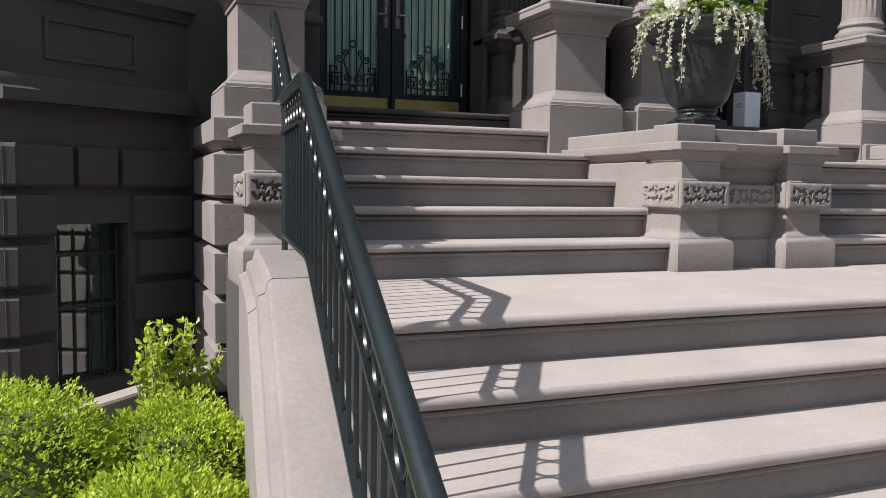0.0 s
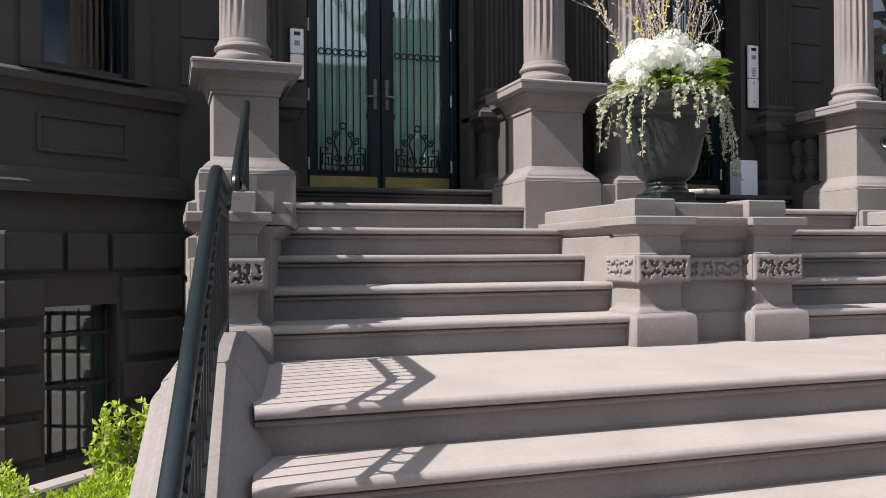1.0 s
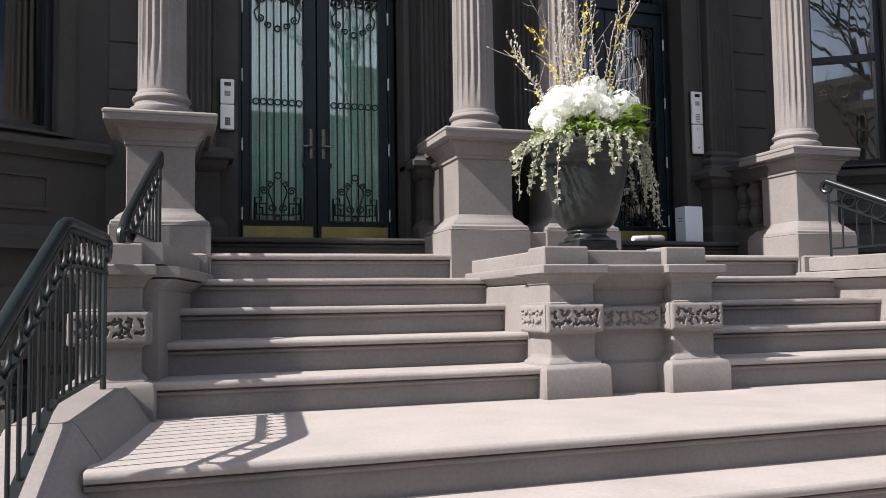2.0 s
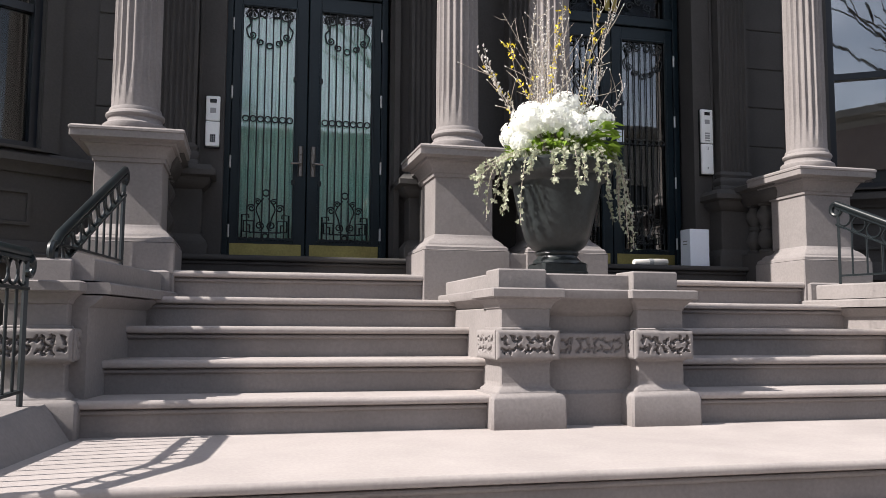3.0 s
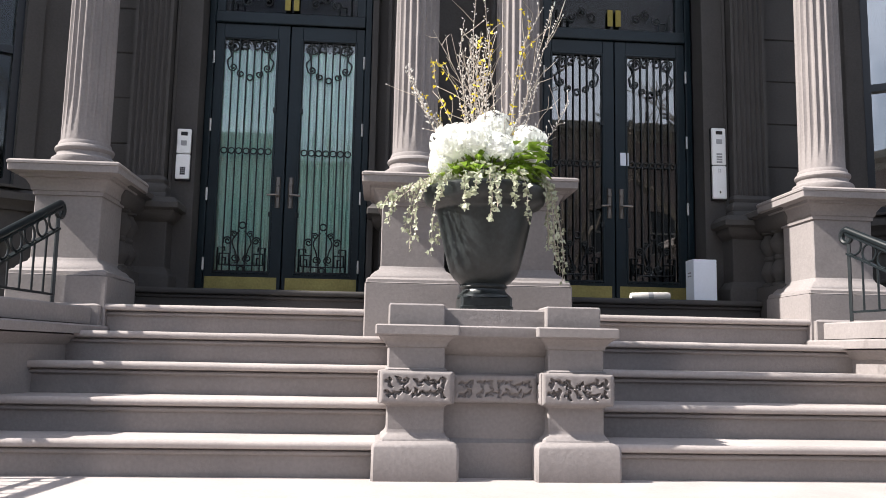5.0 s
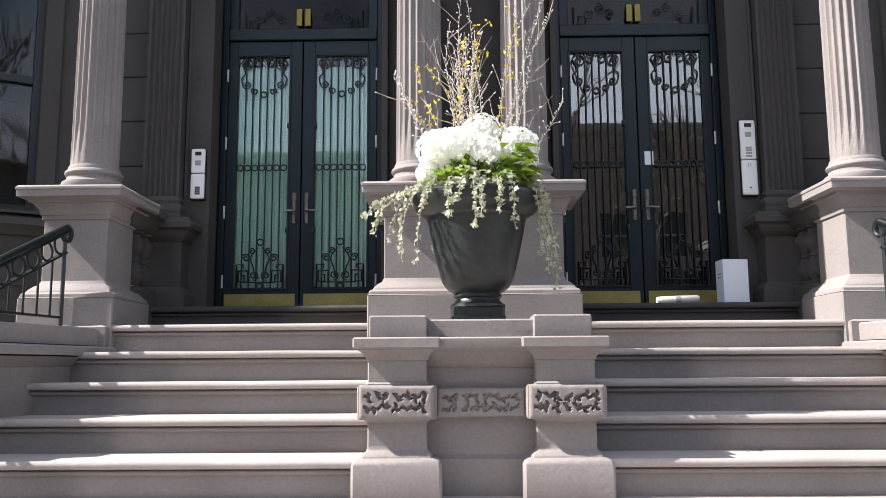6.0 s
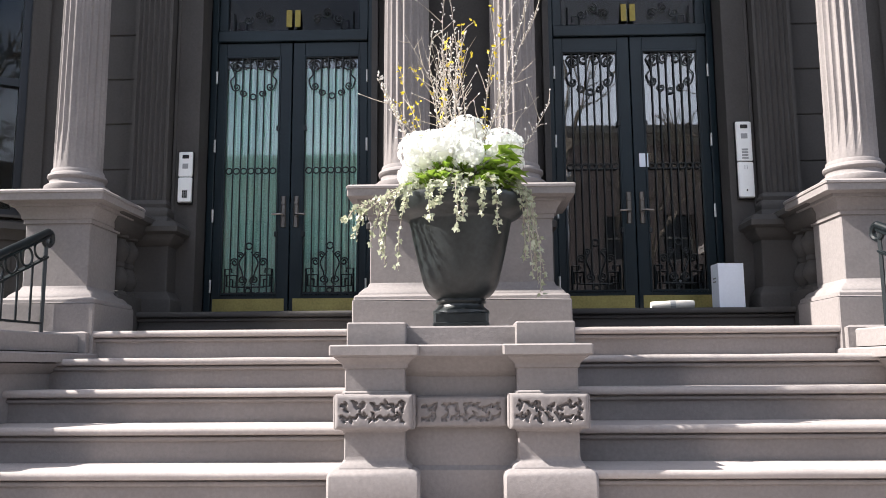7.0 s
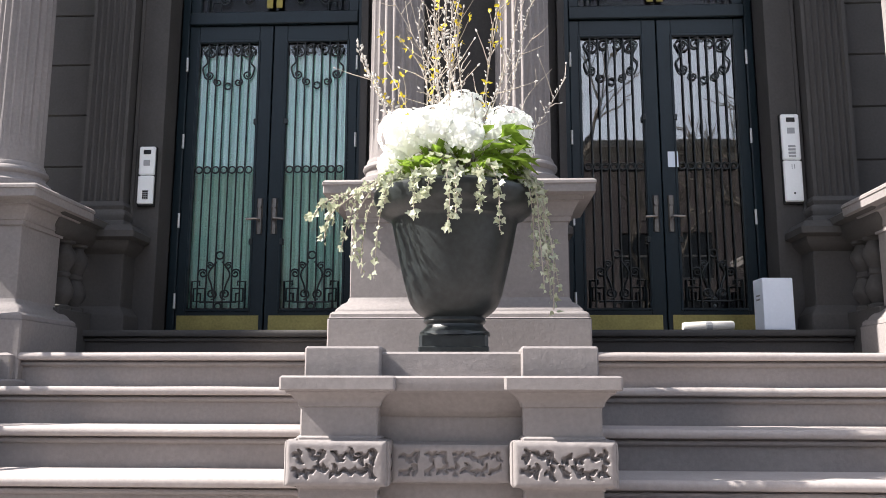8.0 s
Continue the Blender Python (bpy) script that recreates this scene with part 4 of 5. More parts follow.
part("lens_ring", moved(lathe([(0.02, 0), (0.024, 0.012), (0.012, 0.014), (0.001, 0.014)], 14), -0.575, 2.066, 1.781), BLACKPL, dome)

# ---- iron railings ----


def railing(path, base_of, name_label, hand_r=0.024, gap=0.112, band=0.15, curl=True, top=None):
    """A wrought-iron railing: half-round handrail, a band of rings, a sub-rail, upright bars and a bottom rail.
    path: handrail's centre line; base_of(x, y): height of the stone below."""
    p = [Vector(q) for q in path]
    t = thing("iron_railing", name_label, "railing", (p[0].x, p[0].y, base_of(p[0].x, p[0].y)), "iron railings")
    seg = [0.0]
    for a, b in zip(p, p[1:]):
        seg.append(seg[-1] + (Vector((b.x - a.x, b.y - a.y))).length)

    def at(u):
        for i in range(len(p) - 1):
            if u <= seg[i + 1] or i == len(p) - 2:
                f = (u - seg[i]) / (seg[i + 1] - seg[i])
                return p[i].lerp(p[i + 1], f), (p[i + 1] - p[i])

    total = seg[-1]
    full = list(p)
    part("handrail", tube([q + Vector((0, 0, 0)) for q in full], hand_r, 10), top or IRON, t, "thick dark handrail", smooth=True)
    part("handrail_web", bar([q - Vector((0, 0, hand_r + 0.006)) for q in full], 0.038, 0.016), top or IRON, t)
    part("sub_rail", bar([q - Vector((0, 0, band + 0.012)) for q in full], 0.034, 0.014), IRON, t)
    us = np.linspace(0.03, total - 0.03, max(3, round(total / 0.08)))
    part("bottom_rail", bar([(at(u)[0].x, at(u)[0].y, base_of(at(u)[0].x, at(u)[0].y) + 0.07) for u in us], 0.032, 0.014), IRON, t)
    n = max(3, round(total / gap))
    cr = (band - hand_r) / 2 - 0.006
    rm = mesh_of("ring", ring(cr, 0.0075, 20, 6), IRON, True)
    for i in range(n):
        u = (i + 0.5) * total / n
        q, d = at(u)
        o = placed("ring", rm, (q.x, q.y, q.z - hand_r - cr - 0.010), t)
        o.rotation_euler = (0, 0, math.atan2(d.y, d.x))
    for i in range(n + 1):
        u = min(total - 0.012, max(0.012, i * total / n))
        q, d = at(u)
        zb = base_of(q.x, q.y)
        post = i in (0, n)
        w = 0.014 if post else 0.0075
        geo = tube([(q.x, q.y, zb if post else zb + 0.065), (q.x, q.y, q.z - (hand_r if post else band))], w, 4 if post else 8)
        part("post" if post else "baluster", geo, IRON, t, smooth=not post)
    if curl:
        for k, end in enumerate((0, -1)):
            q = p[end]
            d = (p[0] - p[1]) if end == 0 else (p[-1] - p[-2])
            d.z = 0
            d.normalize()
            pts = [q + d * (0.045 * math.sin(a)) + Vector((0, 0, -0.045 + 0.045 * math.cos(a))) for a in np.linspace(0, 4.4, 12)]
            part("curl", tube(pts, [hand_r * (1 - 0.045 * i) for i in range(12)], 8), IRON, t, smooth=True)
    return t


RX = lambda y: -2.838 + 0.108 * y
low_path = [(RX(y), y, 0.863) for y in (-0.10, -0.5, -0.80)] + [(RX(-0.86), -0.86, 0.857)] + [(RX(y), y, 0.857 - 0.504 * (-0.88 - y)) for y in (-0.91, -1.5, -2.0, -2.5, -2.85)]
railing(low_path, lambda x, y: cheek_top(y), "dark green-black iron railing with rings on the cheek wall", curl=False, top=RAIL)
part_end = [o for o in scene.collection.objects if o.name.startswith("iron_railing")][-1]
curl_pts = [(RX(-0.1) + 0.012, -0.10 + 0.05 * math.sin(a), 0.80 + 0.04 * math.cos(a)) for a in np.linspace(0, 4.2, 11)]
part("curl", tube(curl_pts, [0.022 * (1 - 0.05 * i) for i in range(11)], 8), RAIL, part_end, smooth=True)
for up in ([(-2.785, 0.13, 0.93), (-2.775, 0.20, 0.985), (-2.70, 0.76, 1.26), (-2.63, 1.30, 1.515)], [(2.785, 0.13, 0.93), (2.77, 0.20, 0.985), (2.65, 0.70, 1.25), (2.53, 1.20, 1.485)]):
    railing(up, lambda x, y: 0.862, "short iron railing with rings climbing to the pedestal", gap=0.125)

# ---- planter ----
PX, PY, PZ = 0.0, 0.26, 0.842
planter = thing("planter", "large dark glazed urn planter on the centre parapet", "planter", (PX, PY, PZ))
part("foot", rect_lathe([(0.0, PZ), (0.004, PZ + 0.004), (0.004, PZ + 0.044), (-0.004, PZ + 0.052), (-0.03, PZ + 0.056)], PX - 0.122, PX + 0.122, PY - 0.122, PY + 0.122, 0.012), POT, planter, smooth=True)
part("bowl", moved(lathe([(0.1342, 0.0478), (0.1323, 0.0630), (0.1210, 0.0726), (0.1096, 0.0840), (0.1077, 0.0936), (0.1153, 0.0993), (0.1191, 0.1070), (0.1153, 0.1146), (0.1134, 0.1203), (0.1320, 0.1318), (0.1530, 0.1509), (0.1690, 0.1767), (0.1810, 0.2101), (0.1940, 0.2674), (0.2110, 0.3438), (0.2270, 0.4202), (0.2400, 0.4918), (0.2430, 0.5061), (0.2476, 0.5138), (0.2740, 0.5272), (0.2948, 0.5443), (0.3043, 0.5654), (0.3071, 0.5845), (0.3137, 0.5978), (0.3119, 0.6188), (0.3005, 0.6284), (0.2835, 0.6255), (0.2693, 0.6017), (0.2551, 0.5730)], 56), PX, PY, PZ), POT, planter, "dark glazed bowl with rolled rim", smooth=True)
part("soil", moved(lathe([(0.256, 0.57), (0.2, 0.58), (0.001, 0.59)], 24), PX, PY, PZ), SOIL, planter)

# ---- plants in the planter ----
RIM = PZ + 0.625


def leaf(p, d, up, ln_, w, fold=0.25):
    """One folded pointed leaf of four faces."""
    d = d.normalized()
    s = d.cross(up)
    s = s.normalized() if s.length > 1e-4 else Vector((1, 0, 0))
    u = s.cross(d)
    mid = p + d * ln_ * 0.5 - u * ln_ * 0.06
    tip = p + d * ln_ - u * ln_ * 0.16
    l, r = mid + s * w / 2 + u * w * fold, mid - s * w / 2 + u * w * fold
    q = p + d * ln_ * 0.12
    return [p, q, l, mid, r, tip], [(0, 2, 3, 1), (0, 1, 3, 4), (2, 5, 3), (3, 5, 4)]


rnd = random.Random(4)


def rvec():
    while True:
        v = Vector((rnd.uniform(-1, 1), rnd.uniform(-1, 1), rnd.uniform(-1, 1)))
        if 0.05 < v.length < 1:
            return v.normalized()


def floret_head(c, r):
    """A mop head of four-petalled florets."""
    vs, fs = [], []
    n = int(900 * r)
    for i in range(n):
        z = 1 - 1.75 * (i + 0.5) / n
        a = i * 2.39996
        q = math.sqrt(max(0, 1 - z * z))
        nrm = (Vector((q * math.cos(a), q * math.sin(a), z)) + rvec() * 0.22).normalized()
        p = c + Vector((nrm.x * r * 1.08, nrm.y * r * 1.08, nrm.z * r * 0.82)) * rnd.uniform(0.92, 1.08)
        sx = nrm.cross(rvec()).normalized()
        sy = nrm.cross(sx)
        pw = rnd.uniform(0.013, 0.017)
        for k in range(4):
            d = sx * math.cos(k * math.pi / 2) + sy * math.sin(k * math.pi / 2)
            e = sx * math.cos(k * math.pi / 2 + 1.57) + sy * math.sin(k * math.pi / 2 + 1.57)
            b = len(vs)
            lift = nrm * 0.003
            vs += [p, p + d * pw * 0.9 + e * pw * 0.7 + lift, p + d * pw * 1.6, p + d * pw * 0.9 - e * pw * 0.7 + lift]
            fs += [(b, b + 1, b + 2, b + 3)]
    return vs, fs


hyd = thing("hydrangea", "white hydrangea in full bloom in the planter", "flowering plant", (PX, PY, RIM - 0.03))
heads = [(-0.21, -0.12, 0.21, 0.12), (-0.09, -0.17, 0.22, 0.11), (0.05, -0.19, 0.18, 0.095), (0.04, -0.03, 0.30, 0.125), (0.24, -0.08, 0.23, 0.115), (0.14, 0.06, 0.25, 0.11), (-0.14, 0.07, 0.26, 0.12), (-0.02, 0.13, 0.23, 0.10), (0.26, 0.08, 0.19, 0.10), (-0.27, -0.10, 0.10, 0.07), (0.18, 0.15, 0.19, 0.1), (-0.23, 0.14, 0.18, 0.1)]
for x, y, z, r in heads:
    c = Vector((PX + x, PY + y, RIM + z))
    hd = part("flower_head", leaf_mesh("flower_head", floret_head(c, r), PETAL), PETAL, hyd, "white mop of small petals")
    tagged(hd, kind="stuff")
    part("stem", tube([(PX + x * 0.4, PY + y * 0.4, RIM - 0.03), (PX + x * 0.8, PY + y * 0.8, RIM + z * 0.5), c], 0.005, 5), LEAF, hd)
    part("head_core", moved(lathe([(0.001, -0.72 * r), (r * 0.8, -0.35 * r), (r * 0.93, 0.1 * r), (r * 0.7, 0.5 * r), (0.001, 0.7 * r)], 12), *c), PETAL, hd, smooth=True)
geos = []
for i in range(210):
    a, q = rnd.uniform(0, 2 * math.pi), math.sqrt(rnd.random()) * 0.30
    p = Vector((PX + q * math.cos(a), PY + q * math.sin(a), RIM + rnd.uniform(0.0, 0.20) * (1.1 - q / 0.4)))
    d = Vector((math.cos(a), math.sin(a), rnd.uniform(-0.3, 0.8)))
    geos.append(leaf(p, d, Vector((0, 0, 1)), rnd.uniform(0.06, 0.12), rnd.uniform(0.035, 0.065)))
for i in range(60):
    a = rnd.uniform(-0.9, 0.6)
    p = Vector((PX + 0.18 + rnd.uniform(-0.08, 0.1), PY - 0.22 + rnd.uniform(-0.05, 0.12), RIM + rnd.uniform(0.04, 0.2)))
    geos.append(leaf(p, Vector((math.cos(a), math.sin(a) - 0.4, rnd.uniform(-0.5, 0.6))), Vector((0, 0, 1)), rnd.uniform(0.08, 0.13), rnd.uniform(0.045, 0.07)))
tagged(part("foliage", leaf_mesh("foliage", join(*geos), LEAF), LEAF, hyd, "fresh green leaves"), kind="stuff")

ivy = thing("trailing_ivy", "variegated ivy trailing over the rim of the planter", "ivy", (PX, PY, RIM))


def ivy_leaf(p, d, nrm, s):
    """A five-lobed ivy leaf."""
    d = d.normalized()
    e = nrm.cross(d)
    e = e.normalized() if e.length > 1e-3 else Vector((1, 0, 0))
    nn = d.cross(e)
    pts = [(0, 0), (0.1, 0.42), (0.42, 0.50), (0.5, 0.24), (1.0, 0.0), (0.5, -0.24), (0.42, -0.50), (0.1, -0.42)]
    vs = [p + d * s * a + e * s * b + nn * s * 0.12 * abs(b) for a, b in pts]
    c = len(vs)
    vs.append(p + d * s * 0.35)
    return vs, [(c, i, (i + 1) % 8) for i in range(8)]


trails = [(-2.8, 0.24, 0.16), (-2.95, 0.18, 0.12), (-2.65, 0.10, 0.30), (-2.5, 0.03, 0.36), (-2.3, 0.03, 0.10), (-1.85, 0.02, 0.10), (-1.6, 0.02, 0.22), (-1.3, 0.03, 0.13), (-0.55, 0.05, 0.40), (-0.4, 0.06, 0.46), (-0.2, 0.05, 0.36), (0.2, 0.05, 0.3), (2.9, 0.06, 0.3), (2.2, 0.05, 0.25), (1.2, 0.05, 0.3), (-0.48, 0.09, 0.5), (-2.9, 0.2, 0.2), (-0.52, 0.03, 0.34), (-0.36, 0.08, 0.42), (-0.44, 0.02, 0.30), (-1.5, 0.03, 0.16), (-1.95, 0.02, 0.15), (-1.1, 0.03, 0.2), (-2.75, 0.14, 0.26)]
for a, reach, drop in trails:
    o = Vector((math.cos(a), math.sin(a), 0))
    pts = [Vector((PX, PY, RIM - 0.01)) + o * 0.20, Vector((PX, PY, RIM + 0.045)) + o * 0.285, Vector((PX, PY, RIM - 0.01)) + o * (0.33 + reach * 0.4), Vector((PX, PY, RIM - drop * 0.5)) + o * (0.338 + reach * 0.8), Vector((PX, PY, RIM - drop)) + o * (0.335 + reach)]
    pts = [q + rvec() * 0.015 for q in pts]
    path = [Vector(q) for q in arc_path(pts, 7)]
    st = part("runner", tube(path, 0.0022, 4), TWIG, ivy)
    gl = []
    for i, q in enumerate(path):
        for k in range(2 if i > 5 else 3):
            d = (o * 0.5 + rvec() + Vector((0, 0, -0.5))).normalized()
            gl.append(ivy_leaf(q + rvec() * 0.012, d, (o + rvec() * 0.7).normalized(), rnd.uniform(0.015, 0.032)))
    tagged(part("ivy_leaves", leaf_mesh("ivy_leaves", join(*gl), IVY), IVY, st, "cream-edged ivy leaves"), kind="stuff")
gl = []
for i in range(190):
    a = rnd.uniform(0, 2 * math.pi)
    o = Vector((math.cos(a), math.sin(a), 0))
    p = Vector((PX, PY, RIM + rnd.uniform(-0.01, 0.09))) + o * rnd.uniform(0.2, 0.30)
    gl.append(ivy_leaf(p, o + rvec() * 0.8, Vector((0, 0, 1)) + rvec() * 0.6, rnd.uniform(0.022, 0.042)))
tagged(part("collar_leaves", leaf_mesh("collar_leaves", join(*gl), IVY), IVY, ivy, "cream-edged ivy leaves"), kind="stuff")

twigs = thing("willow_branches", "bare spring branches with silver buds and yellow blossom", "branches", (PX, PY, RIM))
all_side, all_buds, all_yellow = [], [], []
for i in range(30):
    a = rnd.uniform(0, 2 * math.pi)
    lean = rnd.uniform(0.03, 0.40) if i > 5 else rnd.uniform(0.42, 0.62)
    if i in (0, 1, 2):
        a = math.pi + rnd.uniform(-0.3, 0.1)
    elif i in (3, 4, 5):
        a = rnd.uniform(-0.5, 0.3)
    h = rnd.uniform(0.55, 1.15) if i > 5 else rnd.uniform(0.45, 0.75)
    fat = 1.45 if i % 10 == 0 or i == 2 else 0.85
    b0 = Vector((PX + rnd.uniform(-0.12, 0.14), PY + rnd.uniform(-0.1, 0.12), RIM - 0.02))
    top = b0 + Vector((math.cos(a) * lean * h * 1.15, math.sin(a) * lean * h * 0.8, h))
    kinks = [b0 + (top - b0) * f + rvec() * 0.035 * f for f in (0, 0.25, 0.5, 0.75, 1.0)]
    path = [Vector(q) for q in arc_path(kinks, 5)]
    br = part("branch", tube(path, [0.0035 * (1 - 0.7 * k / len(path)) for k in range(len(path))], 5), TWIG, twigs)
    kind = 1 if i % 5 == 1 else (0 if i % 5 in (0, 2, 3) else 2)
    gl, sub = [], []
    for k, q in enumerate(path):
        if k < 5:
            continue
        if kind == 0:
            for w in range(3):
                d = (rvec() + Vector((0, 0, 1.0))).normalized()
                c = q + d * 0.008
                c = c + (path[k - 1] - q) * (w / 3)
                gl.append(tube([c, c + d * 0.006 * fat, c + d * 0.014 * fat], [0.002, 0.0042 * fat, 0.0012], 5))
        elif kind == 1 and rnd.random() < 0.75:
            for w in range(3):
                d = rvec()
                gl.append(leaf(q, d, rvec(), 0.026, 0.013))
        if rnd.random() < 0.35:
            d = ((path[-1] - path[0]).normalized() + rvec() * 0.8).normalized()
            e = q + d * rnd.uniform(0.06, 0.2)
            sub.append(tube([q, (q + e) / 2 + rvec() * 0.008, e], [0.0024, 0.0019, 0.0011], 4))
            if kind == 1 and rnd.random() < 0.6:
                for w in range(4):
                    gl.append(leaf(e + rvec() * 0.012, rvec(), rvec(), 0.022, 0.012))
            elif kind == 0:
                gl.append(tube([e, e + d * 0.007, e + d * 0.015], [0.002, 0.0045, 0.0013], 5))
    all_side += sub
    (all_buds if kind == 0 else all_yellow).extend(gl)
tagged(part("twig_spray", join(*all_side), TWIG, twigs), kind="stuff")
tagged(part("bud_spray", leaf_mesh("bud_spray", join(*all_buds), BUD), BUD, twigs, "silver buds"), kind="stuff")
tagged(part("blossom", leaf_mesh("blossom", join(*all_yellow), YELLOW), YELLOW, twigs, "yellow blossom"), kind="stuff")

# the planter and its plants stand back on the middle of the parapet
for ob, wide, tall in ((planter, 1.13, 1.073), (hyd, 0.95, 1.12), (ivy, 1.08, 1.073), (twigs, 1.073, 1.073)):
    ob.scale = (wide, wide, tall)
    ob.location = (PX, 0.57, 0.47 + (ob.location.z - 0.47) * 1.073)
part("foot_slab", block(-0.146, 0.146, 0.424, 0.716, 0.8365, 0.874, 0.006), POT, planter)

# ---- front garden ----
kerb = part("areaway_kerb", turned(block(-1.0, 0.95, -0.07, 0.07, -1.25, -0.66, 0.012), Matrix.Translation((-3.66, 0.69, 0)) @ Matrix.Rotation(radians(47), 4, "Z")), STONE_LIT)
tagged(kerb, "low stone kerb along the areaway", "kerb", kind="structure")
bed = part("garden_bed", block(-7.0, -3.05, -2.9, 0.61, -1.24, -1.02, 0.01), EARTH)
tagged(bed, "planted bed of dark soil beside the stoop", "garden bed", kind="structure")


def lump(c, rad, seed, n, name, label, size=(0.022, 0.036)):
    """A clipped shrub: dense small leaves over a lumpy form, round a solid core coloured as inner shade."""
    r2 = random.Random(seed)
    t = thing(name, label, "shrub", (c[0], c[1], -1.03), "boxwood shrubs")
    gl = []
    for i in range(n):
        while True:
            v = Vector((r2.uniform(-1, 1), r2.uniform(-1, 1), r2.uniform(-0.55, 1)))
            if 0.1 < v.length < 1:
                v.normalize()
                break
        k = 1 + 0.16 * noise.noise(v * 2.2 + Vector((seed, 0, 0))) + 0.10 * noise.noise(v * 6.5 + Vector((seed, 3, 0)))
        k *= r2.uniform(0.84, 1.03)
        p = Vector((c[0] + v.x * rad[0] * k, c[1] + v.y * rad[1] * k, c[2] + v.z * rad[2] * k))
        d = (v + Vector((r2.uniform(-1, 1), r2.uniform(-1, 1), r2.uniform(-0.4, 1.2))) * 0.9).normalized()
        gl.append(leaf(p, d, Vector((r2.uniform(-1, 1), r2.uniform(-1, 1), 1)), r2.uniform(*size) * 0.85, r2.uniform(*size) * 0.52))
    vs, fs = [], []
    for v, f in gl:
        b = len(vs)
        vs += v
        fs += [tuple(i + b for i in q) for q in f]
    tagged(part("leaves", leaf_mesh("leaves", (vs, fs), BOX), BOX, t), kind="stuff")
    part("twig_core", moved(lathe([(0.06, -0.99 - c[2]), (rad[0] * 0.6, -0.3 * rad[2]), (rad[0] * 0.78, 0.2 * rad[2]), (rad[0] * 0.5, 0.68 * rad[2]), (0.01, 0.8 * rad[2])], 14), *c), INNER, t, "dark solid core standing for inner shade", smooth=True)


lump((-3.36, -0.40, -0.78), (0.37, 0.42, 0.36), 1, 11000, "boxwood_shrub", "bright green clipped boxwood beside the cheek wall")
lump((-3.48, -1.20, -0.83), (0.36, 0.42, 0.36), 2, 11000, "boxwood_shrub", "bright green clipped boxwood beside the cheek wall")
lump((-3.98, -0.50, -0.72), (0.43, 0.48, 0.42), 3, 11000, "boxwood_shrub", "bright yellow-green boxwood in the front bed")
lump((-4.10, -1.3, -0.82), (0.42, 0.44, 0.38), 6, 10000, "boxwood_shrub", "bright yellow-green boxwood in the front bed")
sh = thing("young_shrub", "loose young green shrub growing behind the boxwood", "shrub", (-3.30, 0.38, -1.03))
for i in range(36):
    a = rnd.uniform(0, 6.28)
    b0 = Vector((-3.30, 0.36, -1.03))
    top = Vector((-3.28 + math.cos(a) * rnd.uniform(0.05, 0.26), 0.36 + math.sin(a) * rnd.uniform(0.03, 0.16), rnd.uniform(-0.50, -0.22)))
    path = [Vector(q) for q in arc_path([b0, b0.lerp(top, 0.5) + rvec() * 0.05, top], 7)]
    br = part("stem", tube(path, [0.005 * (1 - 0.6 * k / len(path)) for k in range(len(path))], 5), TWIG, sh)
    gl = []
    for q in path[4:]:
        for w in range(5):
            gl.append(leaf(q + rvec() * 0.01, rvec() + Vector((0, 0, 0.4)), rvec(), rnd.uniform(0.03, 0.052), rnd.uniform(0.02, 0.03)))
    tagged(part("leaves", leaf_mesh("leaves", join(*gl), BOX), BOX, br), kind="stuff")

# ---- ground, street and the houses across it ----
ground = part("ground", block(-400, 400, -400, 400, -1.9, -1.235, 0.001), EARTH)
tagged(ground, "bare earth ground", "ground", kind="structure")
pav = thing("pavement", "concrete flag pavement in front of the stoop", "pavement", (0, -4.5, STREET_Z), kind="structure")
for i in range(10):
    for j in range(2):
        x = -7.5 + 1.5 * i
        part("flag", block(x + 0.004, x + 1.496, -6.0 + 1.53 * j + 0.004, -6.0 + 1.53 * (j + 1) - 0.004, STREET_Z - 0.12, STREET_Z), PAVE, pav)
part("kerb", block(-60, 60, -6.16, -6.005, STREET_Z - 0.3, STREET_Z + 0.002, 0.02), FARSTONE, pav)
road = part("road", block(-120, 120, -15.0, -6.17, STREET_Z - 0.22, STREET_Z - 0.14, 0.002), ROADM)
tagged(road, "worn asphalt street", "road", kind="structure")
far_pav = part("pavement", block(-60, 60, -19.0, -15.02, STREET_Z - 0.2, STREET_Z, 0.01), PAVE)
tagged(far_pav, "concrete pavement across the street", "pavement", kind="structure")
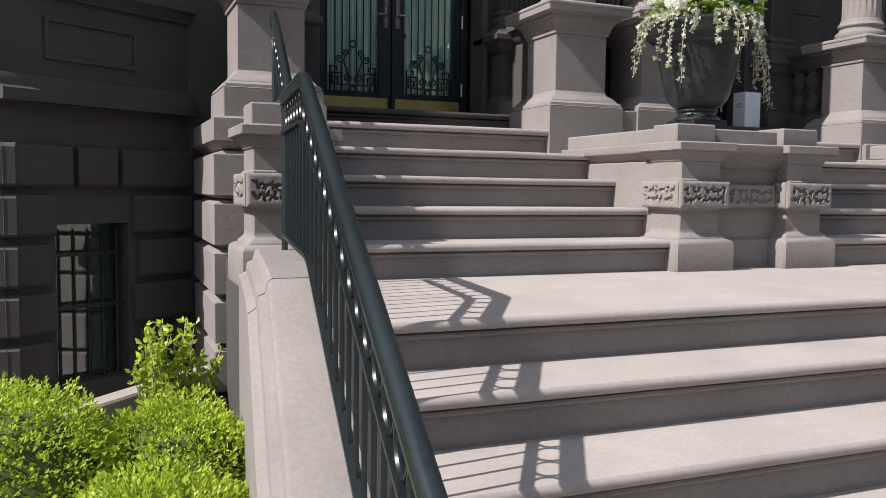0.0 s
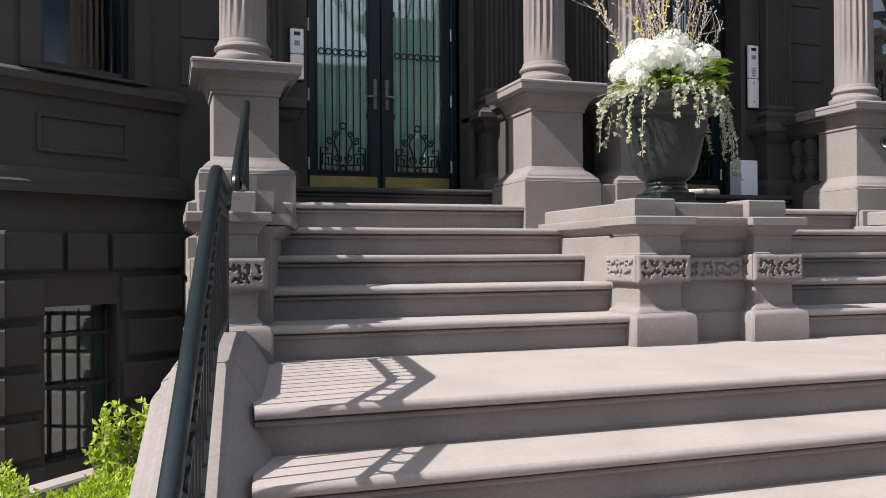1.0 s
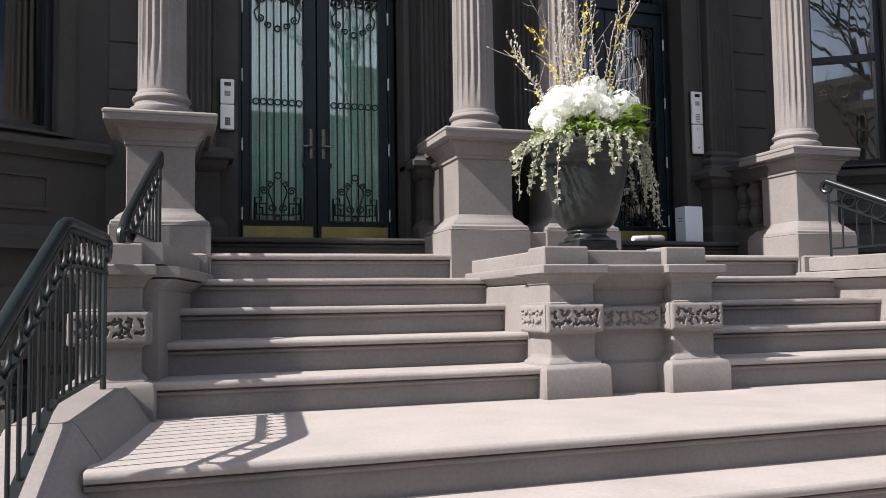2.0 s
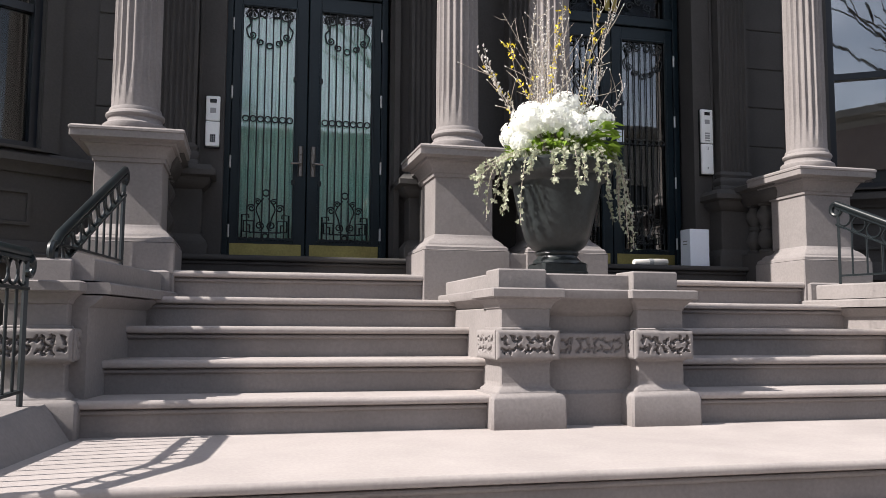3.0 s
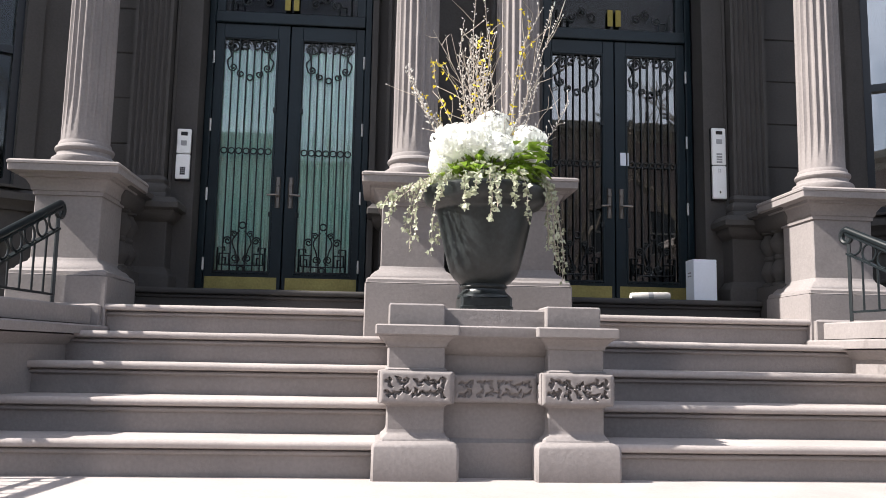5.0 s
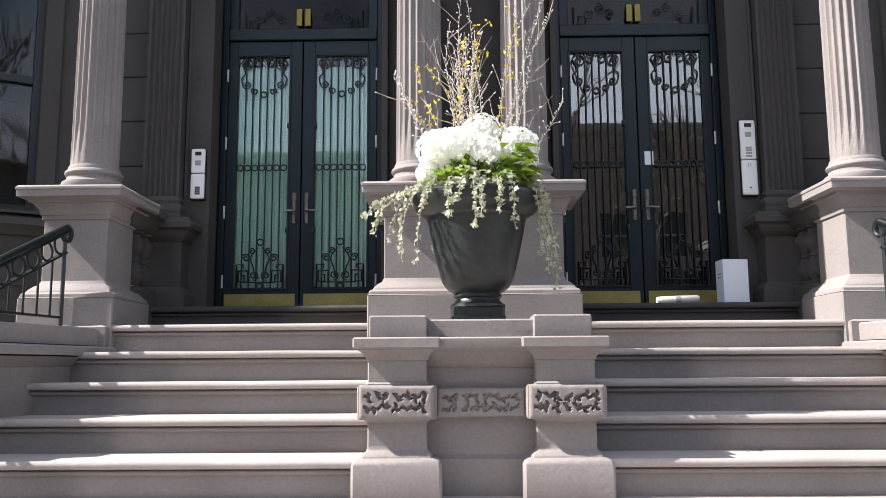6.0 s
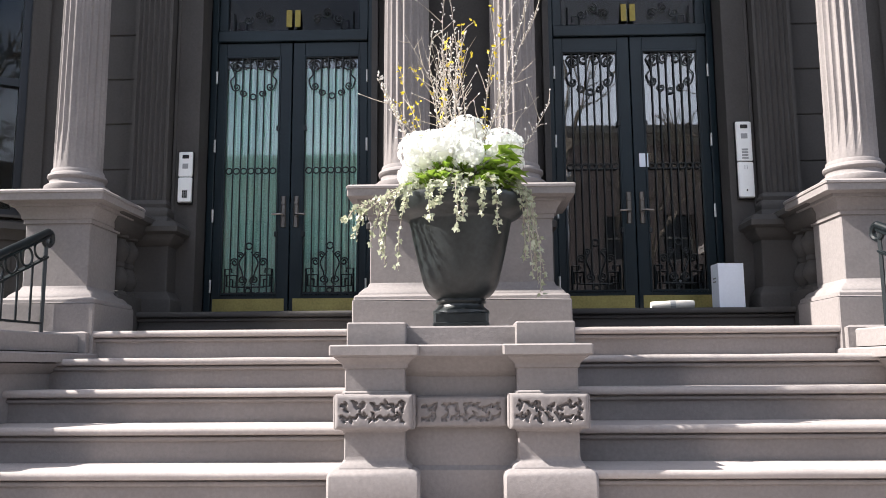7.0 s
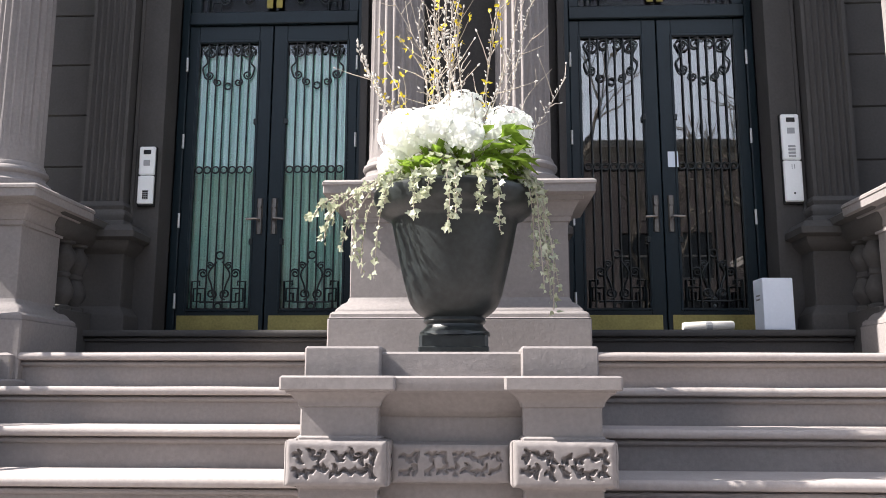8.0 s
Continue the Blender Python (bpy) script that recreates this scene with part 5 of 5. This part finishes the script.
for i in range(7):
    x0 = -26.0 + 7.4 * i
    h = 6.6 + 0.9 * ((i * 5) % 3)
    hs = thing("row_house", ("pale stone" if i % 2 else "red brick") + " row house across the street", "house", (x0 + 3.6, -20, STREET_Z), "houses across the street")
    holes = []
    for fl in range(3):
        for c in range(3):
            u = 0.9 + 2.1 * c
            z = -0.2 + 2.25 * fl
            holes.append((u, u + 1.05, z, z + 1.6))
    part("wall", wall_run((x0 + 7.3, -19.2), (x0, -19.2), STREET_Z, h, holes, 0.4), FARSTONE if i % 2 else FARBRICK, hs)
    part("cornice", rect_lathe([(0, h), (0.1, h + 0.2), (0.35, h + 0.35), (0.4, h + 0.6)], x0 + 0.05, x0 + 7.25, -19.6, -19.2), FARSTONE, hs)
    for u, u1, z, z1 in holes:
        xa, xb = x0 + 7.3 - u1, x0 + 7.3 - u
        w_ = part("window", join(block(xa, xb, -19.40, -19.33, z, z + 0.07), block(xa, xb, -19.40, -19.33, z + 0.78, z + 0.85), block(xa, xa + 0.06, -19.40, -19.33, z + 0.07, z1), block(xb - 0.06, xb, -19.40, -19.33, z + 0.07, z1)), FARSTONE, hs)
        part("pane", block(xa + 0.06, xb - 0.06, -19.39, -19.38, z + 0.07, z1, 0.001), BLACKPL, w_)


def bare_tree(x, y, h, seed):
    rnd = random.Random(seed)
    t = thing("street_tree", "bare early-spring street tree", "tree", (x, y, STREET_Z), "street trees")
    geos = []

    def grow(p, d, ln_, r, lv):
        q = p + d * ln_ * 0.5 + Vector((rnd.uniform(-1, 1), rnd.uniform(-1, 1), 0)) * ln_ * 0.05
        e = p + d * ln_
        geos.append(tube([p, q, e], [r, r * 0.85, r * 0.68], 6 if lv < 2 else 4, False))
        if lv >= 5:
            return
        for k in range(2 if lv == 0 else rnd.choice((2, 3))):
            nd = (d + Vector((rnd.uniform(-0.8, 0.8), rnd.uniform(-0.8, 0.8), rnd.uniform(-0.1, 0.5)))).normalized()
            grow(e, nd, ln_ * rnd.uniform(0.62, 0.82), r * 0.62, lv + 1)

    grow(Vector((x, y, STREET_Z)), Vector((0, 0, 1)), h * 0.3, 0.16, 0)
    part("trunk", geos[0], BARK, t, smooth=True)
    part("crown", join(*geos[1:]), BARK, t)


for x, y, h, sd in ((1.6, -7.0, 9.5, 3), (-6.5, -7.2, 9.0, 8), (6.8, -7.1, 9.0, 5), (-2.0, -16.5, 10.0, 11), (4.6, -16.8, 10.0, 14)):
    bare_tree(x, y, h, sd)
